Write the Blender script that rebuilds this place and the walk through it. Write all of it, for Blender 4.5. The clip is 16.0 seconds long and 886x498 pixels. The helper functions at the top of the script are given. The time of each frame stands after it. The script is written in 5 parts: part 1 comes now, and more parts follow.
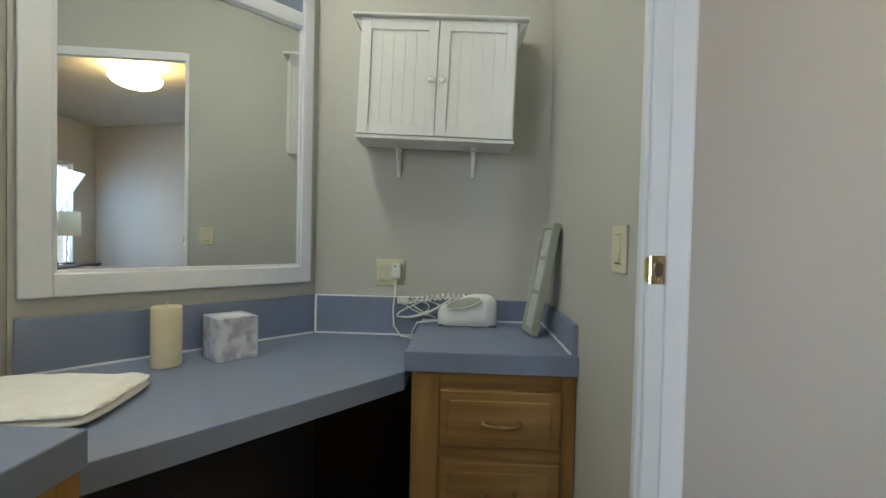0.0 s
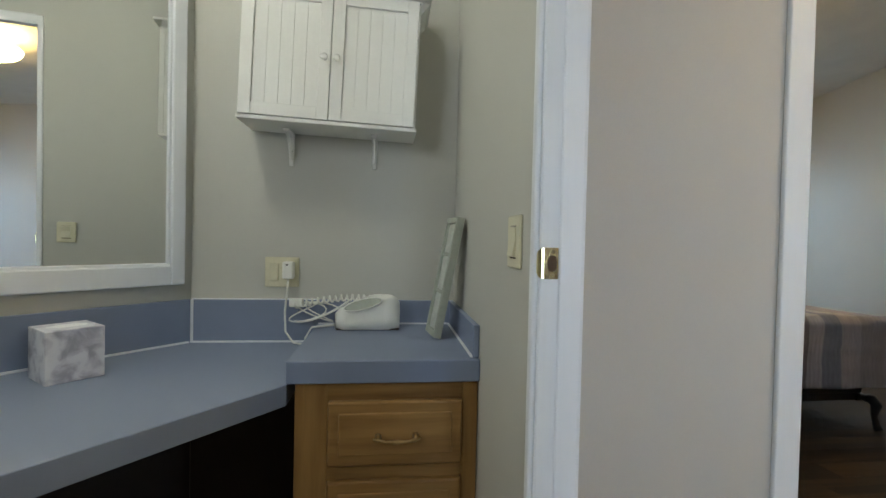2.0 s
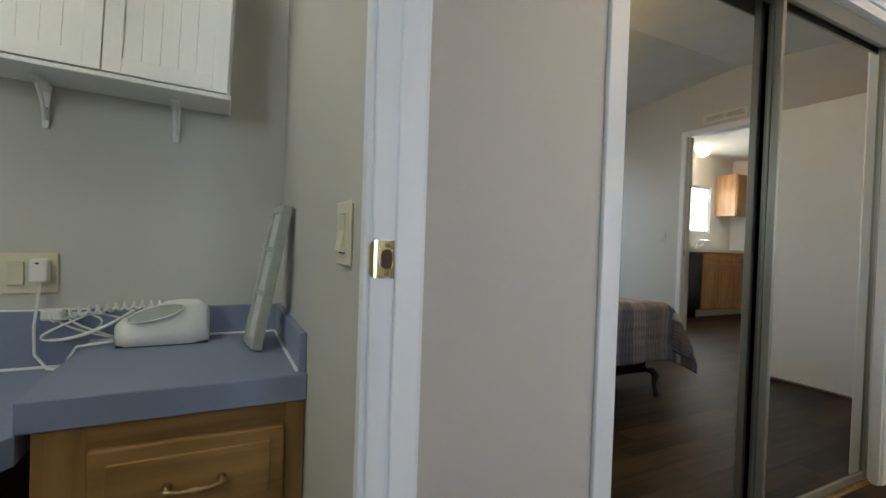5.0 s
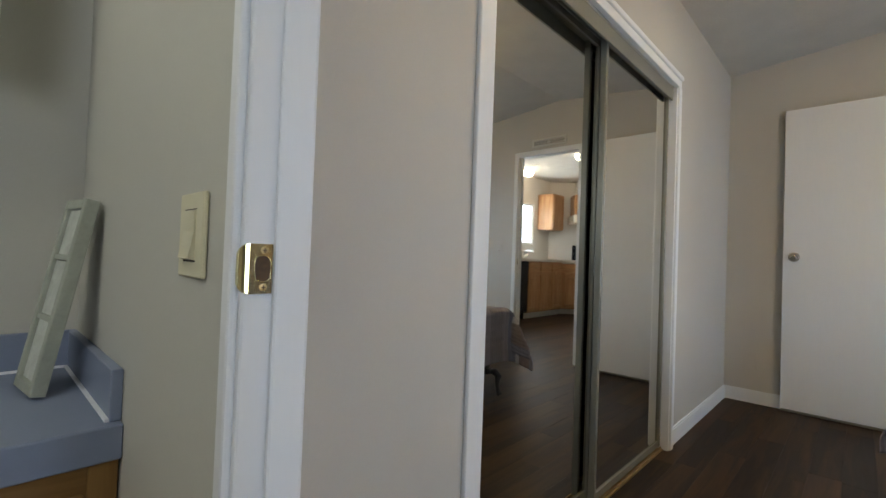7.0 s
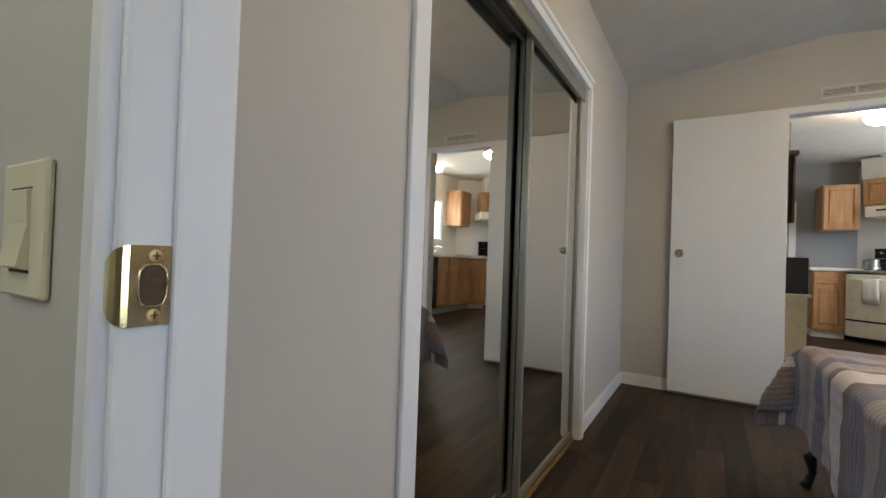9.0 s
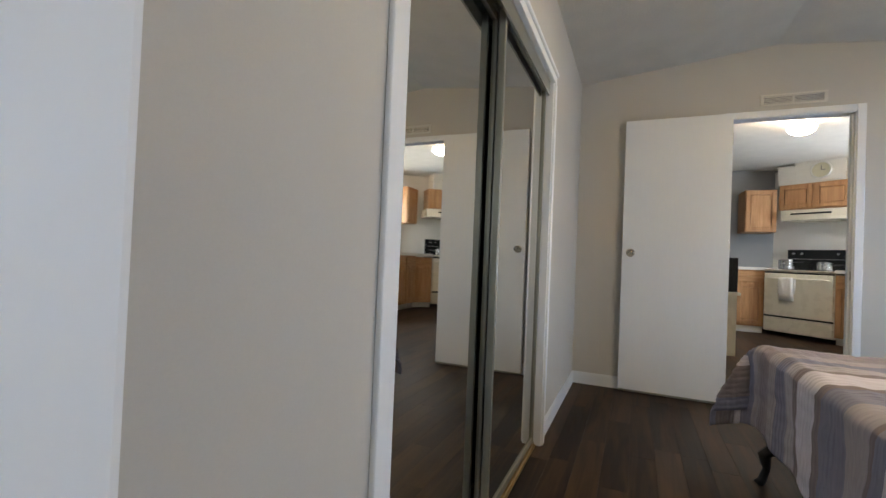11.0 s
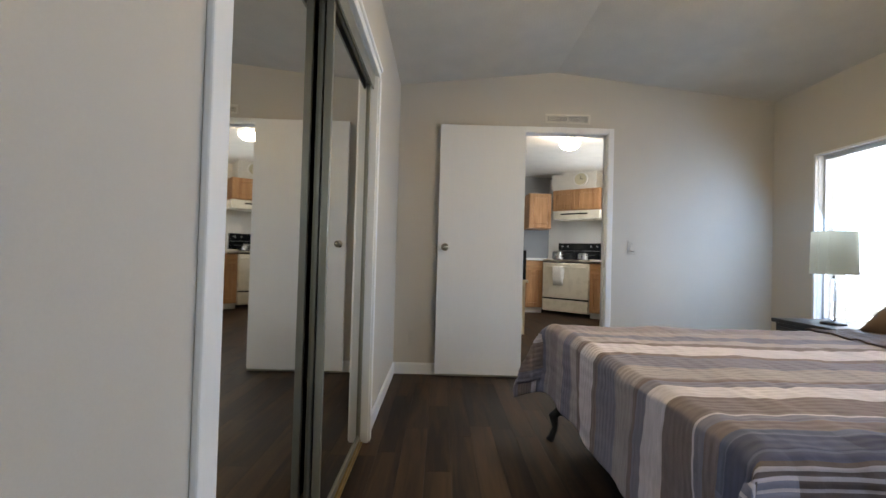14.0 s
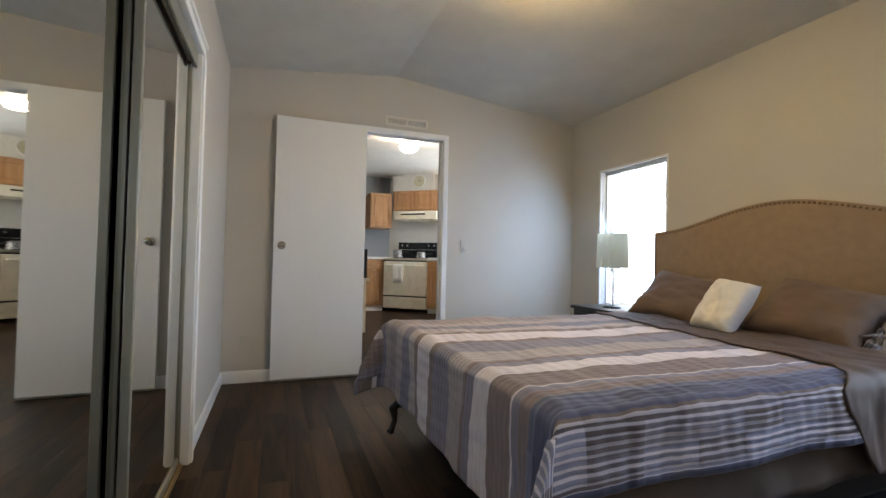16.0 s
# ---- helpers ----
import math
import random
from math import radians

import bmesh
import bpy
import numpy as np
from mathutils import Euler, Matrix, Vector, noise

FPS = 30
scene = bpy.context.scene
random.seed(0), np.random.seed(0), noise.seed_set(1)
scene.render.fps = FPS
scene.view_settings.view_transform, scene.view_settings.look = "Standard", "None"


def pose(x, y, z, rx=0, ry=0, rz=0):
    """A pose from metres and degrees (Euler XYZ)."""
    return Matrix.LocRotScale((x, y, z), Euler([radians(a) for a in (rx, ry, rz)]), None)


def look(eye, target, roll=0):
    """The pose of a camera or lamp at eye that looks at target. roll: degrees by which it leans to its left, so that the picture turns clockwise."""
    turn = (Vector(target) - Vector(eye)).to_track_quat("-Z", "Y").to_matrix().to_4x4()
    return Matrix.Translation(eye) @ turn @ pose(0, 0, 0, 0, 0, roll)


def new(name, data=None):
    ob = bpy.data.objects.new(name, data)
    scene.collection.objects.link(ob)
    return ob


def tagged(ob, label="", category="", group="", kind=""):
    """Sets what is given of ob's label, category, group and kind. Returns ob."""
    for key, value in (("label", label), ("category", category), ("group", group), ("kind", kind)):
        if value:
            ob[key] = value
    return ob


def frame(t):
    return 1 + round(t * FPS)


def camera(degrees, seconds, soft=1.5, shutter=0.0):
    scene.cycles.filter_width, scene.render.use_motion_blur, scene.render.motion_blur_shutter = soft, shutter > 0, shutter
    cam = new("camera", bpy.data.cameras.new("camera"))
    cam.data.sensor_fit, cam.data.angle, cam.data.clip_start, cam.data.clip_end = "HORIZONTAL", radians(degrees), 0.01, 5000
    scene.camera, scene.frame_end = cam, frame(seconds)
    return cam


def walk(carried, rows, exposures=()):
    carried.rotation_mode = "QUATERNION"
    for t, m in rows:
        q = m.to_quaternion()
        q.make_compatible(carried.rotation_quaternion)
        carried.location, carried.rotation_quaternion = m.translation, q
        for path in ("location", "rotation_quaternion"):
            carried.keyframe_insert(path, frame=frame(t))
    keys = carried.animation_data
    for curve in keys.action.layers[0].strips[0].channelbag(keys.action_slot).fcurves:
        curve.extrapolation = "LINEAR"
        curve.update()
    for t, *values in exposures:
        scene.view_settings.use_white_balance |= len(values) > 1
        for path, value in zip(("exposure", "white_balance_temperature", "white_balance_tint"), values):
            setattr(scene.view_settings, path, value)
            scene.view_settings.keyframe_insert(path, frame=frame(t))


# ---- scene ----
cam = camera(89.9, 16.0)
PATH = [
    (0, (0.139, 0.141, 0.97), (0.05, 2.138, 0.924), 1.3),
    (0.5, (0.154, 0.158, 0.968), (0.156, 2.157, 0.915), 1.3),
    (1, (0.176, 0.187, 0.964), (0.259, 2.185, 0.911), 1.3),
    (1.5, (0.196, 0.22, 0.961), (0.364, 2.212, 0.914), 1.4),
    (2, (0.219, 0.248, 0.957), (0.463, 2.233, 0.92), 1.3),
    (2.5, (0.243, 0.273, 0.955), (0.558, 2.248, 0.923), 1.3),
    (3, (0.261, 0.293, 0.951), (0.659, 2.252, 0.925), 1.4),
    (5.5, (0.28, 0.399, 0.95), (1.32, 2.107, 0.942), 2.2),
    (6, (0.282, 0.438, 0.942), (1.467, 2.049, 0.969), 2.4),
    (6.5, (0.276, 0.46, 0.944), (1.61, 1.95, 0.978), 2.3),
    (7, (0.273, 0.474, 0.944), (1.729, 1.844, 0.981), 2.1),
    (7.5, (0.278, 0.504, 0.945), (1.834, 1.759, 0.987), 1.9),
    (8, (0.285, 0.527, 0.946), (1.915, 1.686, 0.983), 1.9),
    (8.5, (0.303, 0.563, 0.946), (1.982, 1.649, 0.982), 1.9),
    (9, (0.325, 0.603, 0.950), (2.039, 1.633, 0.981), 2.0),
    (11.5, (0.443, 0.77, 0.95), (2.305, 1.501, 0.983), 2.3),
    (12, (0.441, 0.761, 0.95), (2.332, 1.41, 0.986), 2.1),
    (12.5, (0.461, 0.795, 0.949), (2.394, 1.308, 0.989), 1.9),
    (13, (0.464, 0.813, 0.953), (2.431, 1.172, 0.99), 1.9),
    (13.5, (0.480, 0.821, 0.957), (2.464, 1.003, 0.988), 1.7),
    (14, (0.472, 0.830, 0.953), (2.470, 0.819, 0.987), 1.6),
    (14.5, (0.468, 0.821, 0.951), (2.451, 0.618, 0.989), 1.4),
    (15, (0.460, 0.823, 0.949), (2.413, 0.434, 0.989), 1.5),
    (15.5, (0.456, 0.83, 0.943), (2.374, 0.271, 0.99), 1.3),
    (16, (0.450, 0.832, 0.946), (2.318, 0.13, 0.994), 1.2),
]
walk(cam, [(t, look(eye, target, roll)) for t, eye, target, roll in PATH],
     exposures=[(0.0, -0.02, 6500, 10), (3.0, -0.07, 6500, 10.5), (5.5, -0.17, 6550, 12), (9.0, -0.15, 6650, 14), (11.5, -0.06, 6490, 14.2), (16.0, -0.04, 6530, 14.2)])

# ---- world and light ----
world = bpy.data.worlds.new("world")
scene.world = world
world.use_nodes = True
wn = world.node_tree
sky = wn.nodes.new("ShaderNodeTexSky")
sky.sky_type, sky.sun_disc = "NISHITA", False
sky.sun_elevation, sky.sun_rotation = radians(48), radians(200)
wn.links.new(sky.outputs[0], wn.nodes["Background"].inputs[0])
wn.nodes["Background"].inputs[1].default_value = 0.12


def area_lamp(name, m, w, h, watts, colour):
    lamp = bpy.data.lights.new(name, "AREA")
    lamp.shape, lamp.size, lamp.size_y, lamp.energy, lamp.color = "RECTANGLE", w, h, watts, colour
    ob = new(name, lamp)
    ob.matrix_world = m
    return ob


DAY = (0.70, 0.85, 1.0)
area_lamp("window_light", look((3.31, -1.962, 1.17), (3.55, -0.6, 0.35)), 0.64, 1.1, 16.5, (0.34, 0.62, 1.0))
# added fill from an unseen window: brightens the near bed side and closet wall
area_lamp("added_bed_fill_light", look((0.88, -1.91, 1.17), (1.1, -0.5, 0.35)), 0.5, 1.1, 13.5, (0.38, 0.62, 1.0))
# added side fill for the bathroom, in an unseen window
area_lamp("added_bathroom_fill_light", look((-0.955, -0.30, 1.62), (0.3, 1.2, 1.2)), 0.75, 0.7, 7, (0.86, 0.95, 1.0))
area_lamp("kitchen_window_light", look((6.775, -2.47, 1.62), (7.0, 1, 0.9)), 1.25, 0.65, 40, DAY)


# ---- materials ----
def principled(name):
    m = bpy.data.materials.new(name)
    m.use_nodes = True
    return m, m.node_tree.nodes, m.node_tree.links, m.node_tree.nodes["Principled BSDF"]


def mat(name, colour, rough=0.5, metal=0.0, var=0.08, scale=3.0, bump=0.05, grain=120.0, stretch=(1, 1, 1), coat=0.0, rvar=0.1):
    """A surface with slow blotches, fine grain and relief."""
    m, n, l, b = principled(name)
    tc = n.new("ShaderNodeTexCoord")
    mp = n.new("ShaderNodeMapping")
    mp.inputs["Scale"].default_value = stretch
    l.new(tc.outputs["Object"], mp.inputs[0])
    big, fine = n.new("ShaderNodeTexNoise"), n.new("ShaderNodeTexNoise")
    big.inputs["Scale"].default_value, fine.inputs["Scale"].default_value = scale, grain
    big.inputs["Detail"].default_value = 5
    for t in (big, fine):
        l.new(mp.outputs[0], t.inputs["Vector"])
    mixn = n.new("ShaderNodeMath")
    mixn.operation = "MULTIPLY_ADD"
    mixn.inputs[1].default_value = 0.35
    l.new(fine.outputs[0], mixn.inputs[0])
    l.new(big.outputs[0], mixn.inputs[2])
    ramp = n.new("ShaderNodeValToRGB")
    ramp.color_ramp.elements[0].position, ramp.color_ramp.elements[1].position = 0.45, 0.9
    ramp.color_ramp.elements[0].color = [c * (1 - var) for c in colour] + [1]
    ramp.color_ramp.elements[1].color = [min(1, c * (1 + var)) for c in colour] + [1]
    l.new(mixn.outputs[0], ramp.inputs[0])
    l.new(ramp.outputs[0], b.inputs["Base Color"])
    rr = n.new("ShaderNodeMapRange")
    rr.inputs["To Min"].default_value, rr.inputs["To Max"].default_value = max(0, rough - rvar), min(1, rough + rvar)
    l.new(big.outputs[0], rr.inputs[0])
    l.new(rr.outputs[0], b.inputs["Roughness"])
    b.inputs["Metallic"].default_value = metal
    b.inputs["Coat Weight"].default_value = coat
    if bump:
        bp = n.new("ShaderNodeBump")
        bp.inputs["Strength"].default_value, bp.inputs["Distance"].default_value = bump, 0.004
        l.new(fine.outputs[0], bp.inputs["Height"])
        l.new(bp.outputs[0], b.inputs["Normal"])
    return m


def wood_mat(name, dark, light, rough=0.4, scale=1.0, axis="X", per_piece=0.0, island=False):
    """Wood with grain along an axis; per_piece shifts tone and grain from object to object."""
    m, n, l, b = principled(name)
    tc, mp = n.new("ShaderNodeTexCoord"), n.new("ShaderNodeMapping")
    s = {"X": (1.6, 22, 22), "Y": (22, 1.6, 22), "Z": (22, 22, 1.6)}[axis]
    mp.inputs["Scale"].default_value = [v * scale for v in s]
    l.new(tc.outputs["Object"], mp.inputs[0])
    info = n.new("ShaderNodeObjectInfo")
    shift = n.new("ShaderNodeMath")
    shift.operation, shift.inputs[1].default_value = "MULTIPLY", 57.0
    rand = n.new("ShaderNodeNewGeometry").outputs["Random Per Island"] if island else info.outputs["Random"]
    l.new(rand, shift.inputs[0])
    if per_piece:
        comb = n.new("ShaderNodeCombineXYZ")
        for i in range(3):
            l.new(shift.outputs[0], comb.inputs[i])
        l.new(comb.outputs[0], mp.inputs["Location"])
    grain, fine = n.new("ShaderNodeTexNoise"), n.new("ShaderNodeTexNoise")
    grain.inputs["Scale"].default_value, grain.inputs["Detail"].default_value, grain.inputs["Distortion"].default_value = 1.0, 6, 0.8
    fine.inputs["Scale"].default_value, fine.inputs["Detail"].default_value = 5.0, 3
    l.new(mp.outputs[0], grain.inputs["Vector"])
    l.new(mp.outputs[0], fine.inputs["Vector"])
    add = n.new("ShaderNodeMath")
    add.operation, add.inputs[1].default_value = "MULTIPLY_ADD", 0.18 if per_piece else 0.3
    l.new(fine.outputs[0], add.inputs[0])
    l.new(grain.outputs[0], add.inputs[2])
    value = add.outputs[0]
    if per_piece:
        tone = n.new("ShaderNodeMath")
        tone.operation, tone.inputs[1].default_value = "MULTIPLY_ADD", per_piece
        l.new(rand, tone.inputs[0])
        l.new(value, tone.inputs[2])
        value = tone.outputs[0]
    ramp = n.new("ShaderNodeValToRGB")
    ramp.color_ramp.elements[0].position, ramp.color_ramp.elements[1].position = (0.58, 1.0) if per_piece else (0.42, 0.88)
    ramp.color_ramp.elements[0].color, ramp.color_ramp.elements[1].color = (*dark, 1), (*light, 1)
    l.new(value, ramp.inputs[0])
    l.new(ramp.outputs[0], b.inputs["Base Color"])
    rr = n.new("ShaderNodeMapRange")
    rr.inputs["To Min"].default_value, rr.inputs["To Max"].default_value = rough - 0.08, rough + 0.12
    l.new(grain.outputs[0], rr.inputs[0])
    l.new(rr.outputs[0], b.inputs["Roughness"])
    b.inputs["Specular IOR Level"].default_value = 0.2 if per_piece else 0.3
    bp = n.new("ShaderNodeBump")
    bp.inputs["Strength"].default_value, bp.inputs["Distance"].default_value = 0.15, 0.002
    l.new(fine.outputs[0], bp.inputs["Height"])
    l.new(bp.outputs[0], b.inputs["Normal"])
    return m


def glow_mat(name, colour, strength):
    m, n, l, b = principled(name)
    b.inputs["Base Color"].default_value = (*colour, 1)
    b.inputs["Emission Color"].default_value = (*colour, 1)
    b.inputs["Emission Strength"].default_value = strength
    return m


def glass_mat(name):
    m, n, l, b = principled(name)
    b.inputs["Transmission Weight"].default_value = 1.0
    b.inputs["Roughness"].default_value = 0.0
    b.inputs["IOR"].default_value = 1.45
    return m


WALL = mat("wall_paint", (0.535, 0.505, 0.458), 0.62, var=0.035, scale=1.4, bump=0.045, grain=260)
BATHWALL = mat("bathroom_paint", (0.50, 0.49, 0.435), 0.55, var=0.035, scale=1.4, bump=0.04, grain=260)
GREYW = mat("kitchen_grey_paint", (0.26, 0.27, 0.28), 0.5, var=0.05, scale=1.5, bump=0.1, grain=200)
KOAK = wood_mat("light_oak", (0.36, 0.18, 0.080), (0.58, 0.335, 0.165), 0.4, 1.0, "X")
KOAKV = wood_mat("light_oak_upright", (0.36, 0.18, 0.080), (0.58, 0.335, 0.165), 0.4, 1.0, "Z")
KWALL = mat("kitchen_paint", (0.78, 0.77, 0.73), 0.6, var=0.03, scale=1.5, bump=0.1, grain=260)
KCEIL = mat("kitchen_ceiling_texture", (0.76, 0.73, 0.66), 0.85, var=0.05, scale=5, bump=0.5, grain=90)
CEIL = mat("ceiling_texture", (0.615, 0.58, 0.51), 0.85, var=0.05, scale=5, bump=0.6, grain=90)
TRIM = mat("white_trim_paint", (0.78, 0.79, 0.80), 0.38, var=0.03, scale=6, bump=0.05, grain=60, stretch=(1, 1, 0.2))
DOORW = mat("white_door_paint", (0.74, 0.75, 0.76), 0.42, var=0.025, scale=2, bump=0.04, grain=90, stretch=(1, 1, 0.15))
VENTW = mat("vent_off_white", (0.66, 0.63, 0.56), 0.45, var=0.03, scale=8, bump=0.03, grain=120)
CASEW = mat("cabinet_white", (0.80, 0.79, 0.74), 0.42, var=0.03, scale=5, bump=0.03, grain=90)
BLUE = mat("blue_laminate", (0.200, 0.238, 0.33), 0.46, var=0.05, scale=9, bump=0.03, grain=400)
CAULK = mat("white_caulk", (0.80, 0.81, 0.83), 0.5, var=0.04, scale=20, bump=0.1, grain=150)
OAK = wood_mat("oak_cabinet", (0.19, 0.098, 0.030), (0.35, 0.196, 0.064), 0.42, 1.0, "X")
OAKV = wood_mat("oak_cabinet_upright", (0.19, 0.098, 0.030), (0.35, 0.196, 0.064), 0.42, 1.0, "Z")
# near-black for backings and gaps; also carries the knee space's shade
DARKIN = mat("dark_backing_and_shade", (0.05, 0.04, 0.035), 0.8, var=0.1, bump=0.0)
HOLEW = mat("dark_wood_hole", (0.075, 0.042, 0.018), 0.7, var=0.3, scale=200, bump=0.0)
BRASS = mat("polished_brass", (0.84, 0.74, 0.42), 0.16, 1.0, var=0.10, scale=40, bump=0.02, grain=200)
ANTIQUE = mat("antique_brass", (0.42, 0.29, 0.13), 0.38, 1.0, var=0.2, scale=30, bump=0.04, grain=200)
NICKEL = mat("brushed_nickel", (0.42, 0.38, 0.32), 0.28, 1.0, var=0.1, scale=30, bump=0.02, grain=200)
NAILH = mat("dark_bronze_nail", (0.21, 0.145, 0.088), 0.35, 0.9, var=0.2, scale=60, bump=0.0)
BRONZE = mat("bronze_aluminium", (0.27, 0.265, 0.225), 0.38, 0.45, var=0.1, scale=10, bump=0.02, grain=200, stretch=(1, 1, 0.1))
BLACKM = mat("black_metal", (0.02, 0.02, 0.022), 0.4, 0.3, var=0.2, scale=20, bump=0.05, grain=100)
IVORY = mat("ivory_plastic", (0.66, 0.62, 0.44), 0.35, var=0.03, scale=15, bump=0.0)
WPLAST = mat("white_plastic", (0.78, 0.77, 0.70), 0.3, var=0.03, scale=15, bump=0.0)
WAX = mat("candle_wax", (0.76, 0.68, 0.45), 0.5, var=0.06, scale=12, bump=0.08, grain=60)
TOWEL = mat("towel_cotton", (0.90, 0.88, 0.82), 0.95, var=0.04, scale=30, bump=0.45, grain=420)
MIRROR, _n, _l, _b = principled("mirror_silver")
_b.inputs["Metallic"].default_value, _b.inputs["Roughness"].default_value = 1.0, 0.015
_b.inputs["Base Color"].default_value = (0.80, 0.82, 0.80, 1)
MIRRORB, _n, _l, _b = principled("closet_mirror_silver")
_b.inputs["Metallic"].default_value, _b.inputs["Roughness"].default_value = 1.0, 0.02
_b.inputs["Base Color"].default_value = (0.66, 0.65, 0.60, 1)
GLASS = glass_mat("window_glass")
PLANK = wood_mat("dark_plank", (0.013, 0.0072, 0.0046), (0.076, 0.044, 0.0245), 0.52, 0.8, "X", per_piece=0.27)
PLANKJ = wood_mat("dark_plank_joined", (0.013, 0.0072, 0.0046), (0.076, 0.044, 0.0245), 0.52, 0.8, "X", per_piece=0.27, island=True)
VINYL = mat("beige_vinyl", (0.42, 0.37, 0.30), 0.45, var=0.1, scale=6, bump=0.05, grain=40)
CREAM = mat("cream_enamel", (0.79, 0.735, 0.60), 0.28, var=0.03, scale=8, bump=0.0)
BLACKG = mat("black_glass", (0.012, 0.012, 0.013), 0.15, var=0.1, bump=0.0)
WTOP = mat("white_worktop", (0.76, 0.74, 0.68), 0.35, var=0.04, scale=10, bump=0.0)
STEEL = mat("steel", (0.6, 0.6, 0.6), 0.25, 1.0, var=0.08, scale=20, bump=0.0)
TAN = mat("tan_linen", (0.325, 0.232, 0.155), 0.9, var=0.09, scale=18, bump=0.5, grain=500)
BROWN = mat("brown_cotton", (0.150, 0.098, 0.068), 0.8, var=0.12, scale=9, bump=0.35, grain=350)
SHEET = mat("brown_sheet", (0.086, 0.058, 0.046), 0.7, var=0.16, scale=9, bump=0.3, grain=350)
SKIRT = mat("dark_taupe_cotton", (0.085, 0.060, 0.049), 0.8, var=0.16, scale=9, bump=0.3, grain=350)
SHELFW = wood_mat("brown_shelf_wood", (0.030, 0.016, 0.008), (0.085, 0.048, 0.024), 0.4, 1.0, "Z")
FLEECE = mat("cream_fleece", (0.82, 0.78, 0.72), 0.95, var=0.03, scale=30, bump=1.0, grain=300)
BLACKW = mat("black_wood", (0.015, 0.013, 0.013), 0.4, var=0.3, scale=12, bump=0.05, grain=150)
SHADE, n_, l_, b_ = principled("lampshade_cloth")
b_.inputs["Base Color"].default_value, b_.inputs["Roughness"].default_value = (0.82, 0.77, 0.64, 1), 0.9
tr_, mx_, wv_, bp_ = n_.new("ShaderNodeBsdfTranslucent"), n_.new("ShaderNodeMixShader"), n_.new("ShaderNodeTexNoise"), n_.new("ShaderNodeBump")
tr_.inputs[0].default_value = (0.78, 0.72, 0.55, 1)
mx_.inputs[0].default_value, wv_.inputs["Scale"].default_value, bp_.inputs["Strength"].default_value = 0.42, 300, 0.2
l_.new(wv_.outputs[0], bp_.inputs["Height"]), l_.new(bp_.outputs[0], b_.inputs["Normal"])
l_.new(b_.outputs[0], mx_.inputs[1]), l_.new(tr_.outputs[0], mx_.inputs[2]), l_.new(mx_.outputs[0], n_["Material Output"].inputs[0])
GALV = mat("frame_grey_green", (0.34, 0.36, 0.30), 0.6, var=0.12, scale=25, bump=0.2, grain=120)
MAT_IN = mat("frame_insert", (0.50, 0.53, 0.48), 0.6, var=0.15, scale=30, bump=0.1, grain=120)
LAMP_BED = glow_mat("lit_glass", (1.0, 0.75, 0.33), 35.0)
LAMP_BATH = glow_mat("added_bathroom_glow", (0.98, 1.0, 0.88), 37.5)
LAMP_KIT = glow_mat("lit_kitchen_glass", (1.0, 0.85, 0.64), 78.0)
OUTSIDE = glow_mat("bright_outdoors", (0.86, 0.94, 1.0), 7.0)


# ---- building helpers ----
ORIG = {}


def link_mesh(name, bm, material, smooth=False):
    me = bpy.data.meshes.new(name)
    bmesh.ops.recalc_face_normals(bm, faces=bm.faces)
    bm.to_mesh(me)
    bm.free()
    me.materials.append(material)
    if smooth:
        for p in me.polygons:
            p.use_smooth = True
    return new(name, me)


def thing(name, label, category, base=(0, 0, 0), local=None, group="", kind=""):
    """An Empty at the base of a thing. With local, its parts are drawn in its own axes."""
    ob = new(name)
    ob.empty_display_size = 0.05
    ob.matrix_world = local if local is not None else Matrix.Translation(base)
    ORIG[ob] = Matrix() if local is not None else Matrix.Translation(base)
    return tagged(ob, label, category, group, kind)


def part(name, bm, material, parent, label="", smooth=False):
    bm.transform(ORIG[parent].inverted())
    ob = link_mesh(name, bm, material, smooth)
    ob.parent = parent
    ORIG[ob] = ORIG[parent]
    if label:
        tagged(ob, label)
    return ob


def single(name, bm, material, label="", category="", group="", kind="", smooth=False):
    return tagged(link_mesh(name, bm, material, smooth), label, category, group, kind)


def add_box(bm, x0, x1, y0, y1, z0, z1, bev=0.0, seg=2):
    x0, x1, y0, y1, z0, z1 = min(x0, x1), max(x0, x1), min(y0, y1), max(y0, y1), min(z0, z1), max(z0, z1)
    made = bmesh.ops.create_cube(bm, size=1.0, matrix=Matrix.LocRotScale(((x0 + x1) / 2, (y0 + y1) / 2, (z0 + z1) / 2), None, (x1 - x0, y1 - y0, z1 - z0)))
    if bev:
        edges = list({e for v in made["verts"] for e in v.link_edges})
        bmesh.ops.bevel(bm, geom=edges, offset=bev, segments=seg, profile=0.5, affect="EDGES")
    return bm


def box(*a, bev=0.0, seg=2):
    return add_box(bmesh.new(), *a, bev=bev, seg=seg)


def boxes(rows, bev=0.0, seg=2):
    bm = bmesh.new()
    for r in rows:
        add_box(bm, *r, bev=bev, seg=seg)
    return bm


def add_prism(bm, outline, z0, z1):
    """An upright prism over a plan outline."""
    lo = [bm.verts.new((x, y, z0)) for x, y in outline]
    hi = [bm.verts.new((x, y, z1)) for x, y in outline]
    bm.faces.new(lo[::-1]), bm.faces.new(hi)
    for i in range(len(outline)):
        j = (i + 1) % len(outline)
        bm.faces.new((lo[i], lo[j], hi[j], hi[i]))
    return bm


def prism(outline, z0, z1, bev=0.0):
    bm = add_prism(bmesh.new(), outline, z0, z1)
    if bev:
        bmesh.ops.bevel(bm, geom=bm.edges[:], offset=bev, segments=2, profile=0.5, affect="EDGES")
    return bm


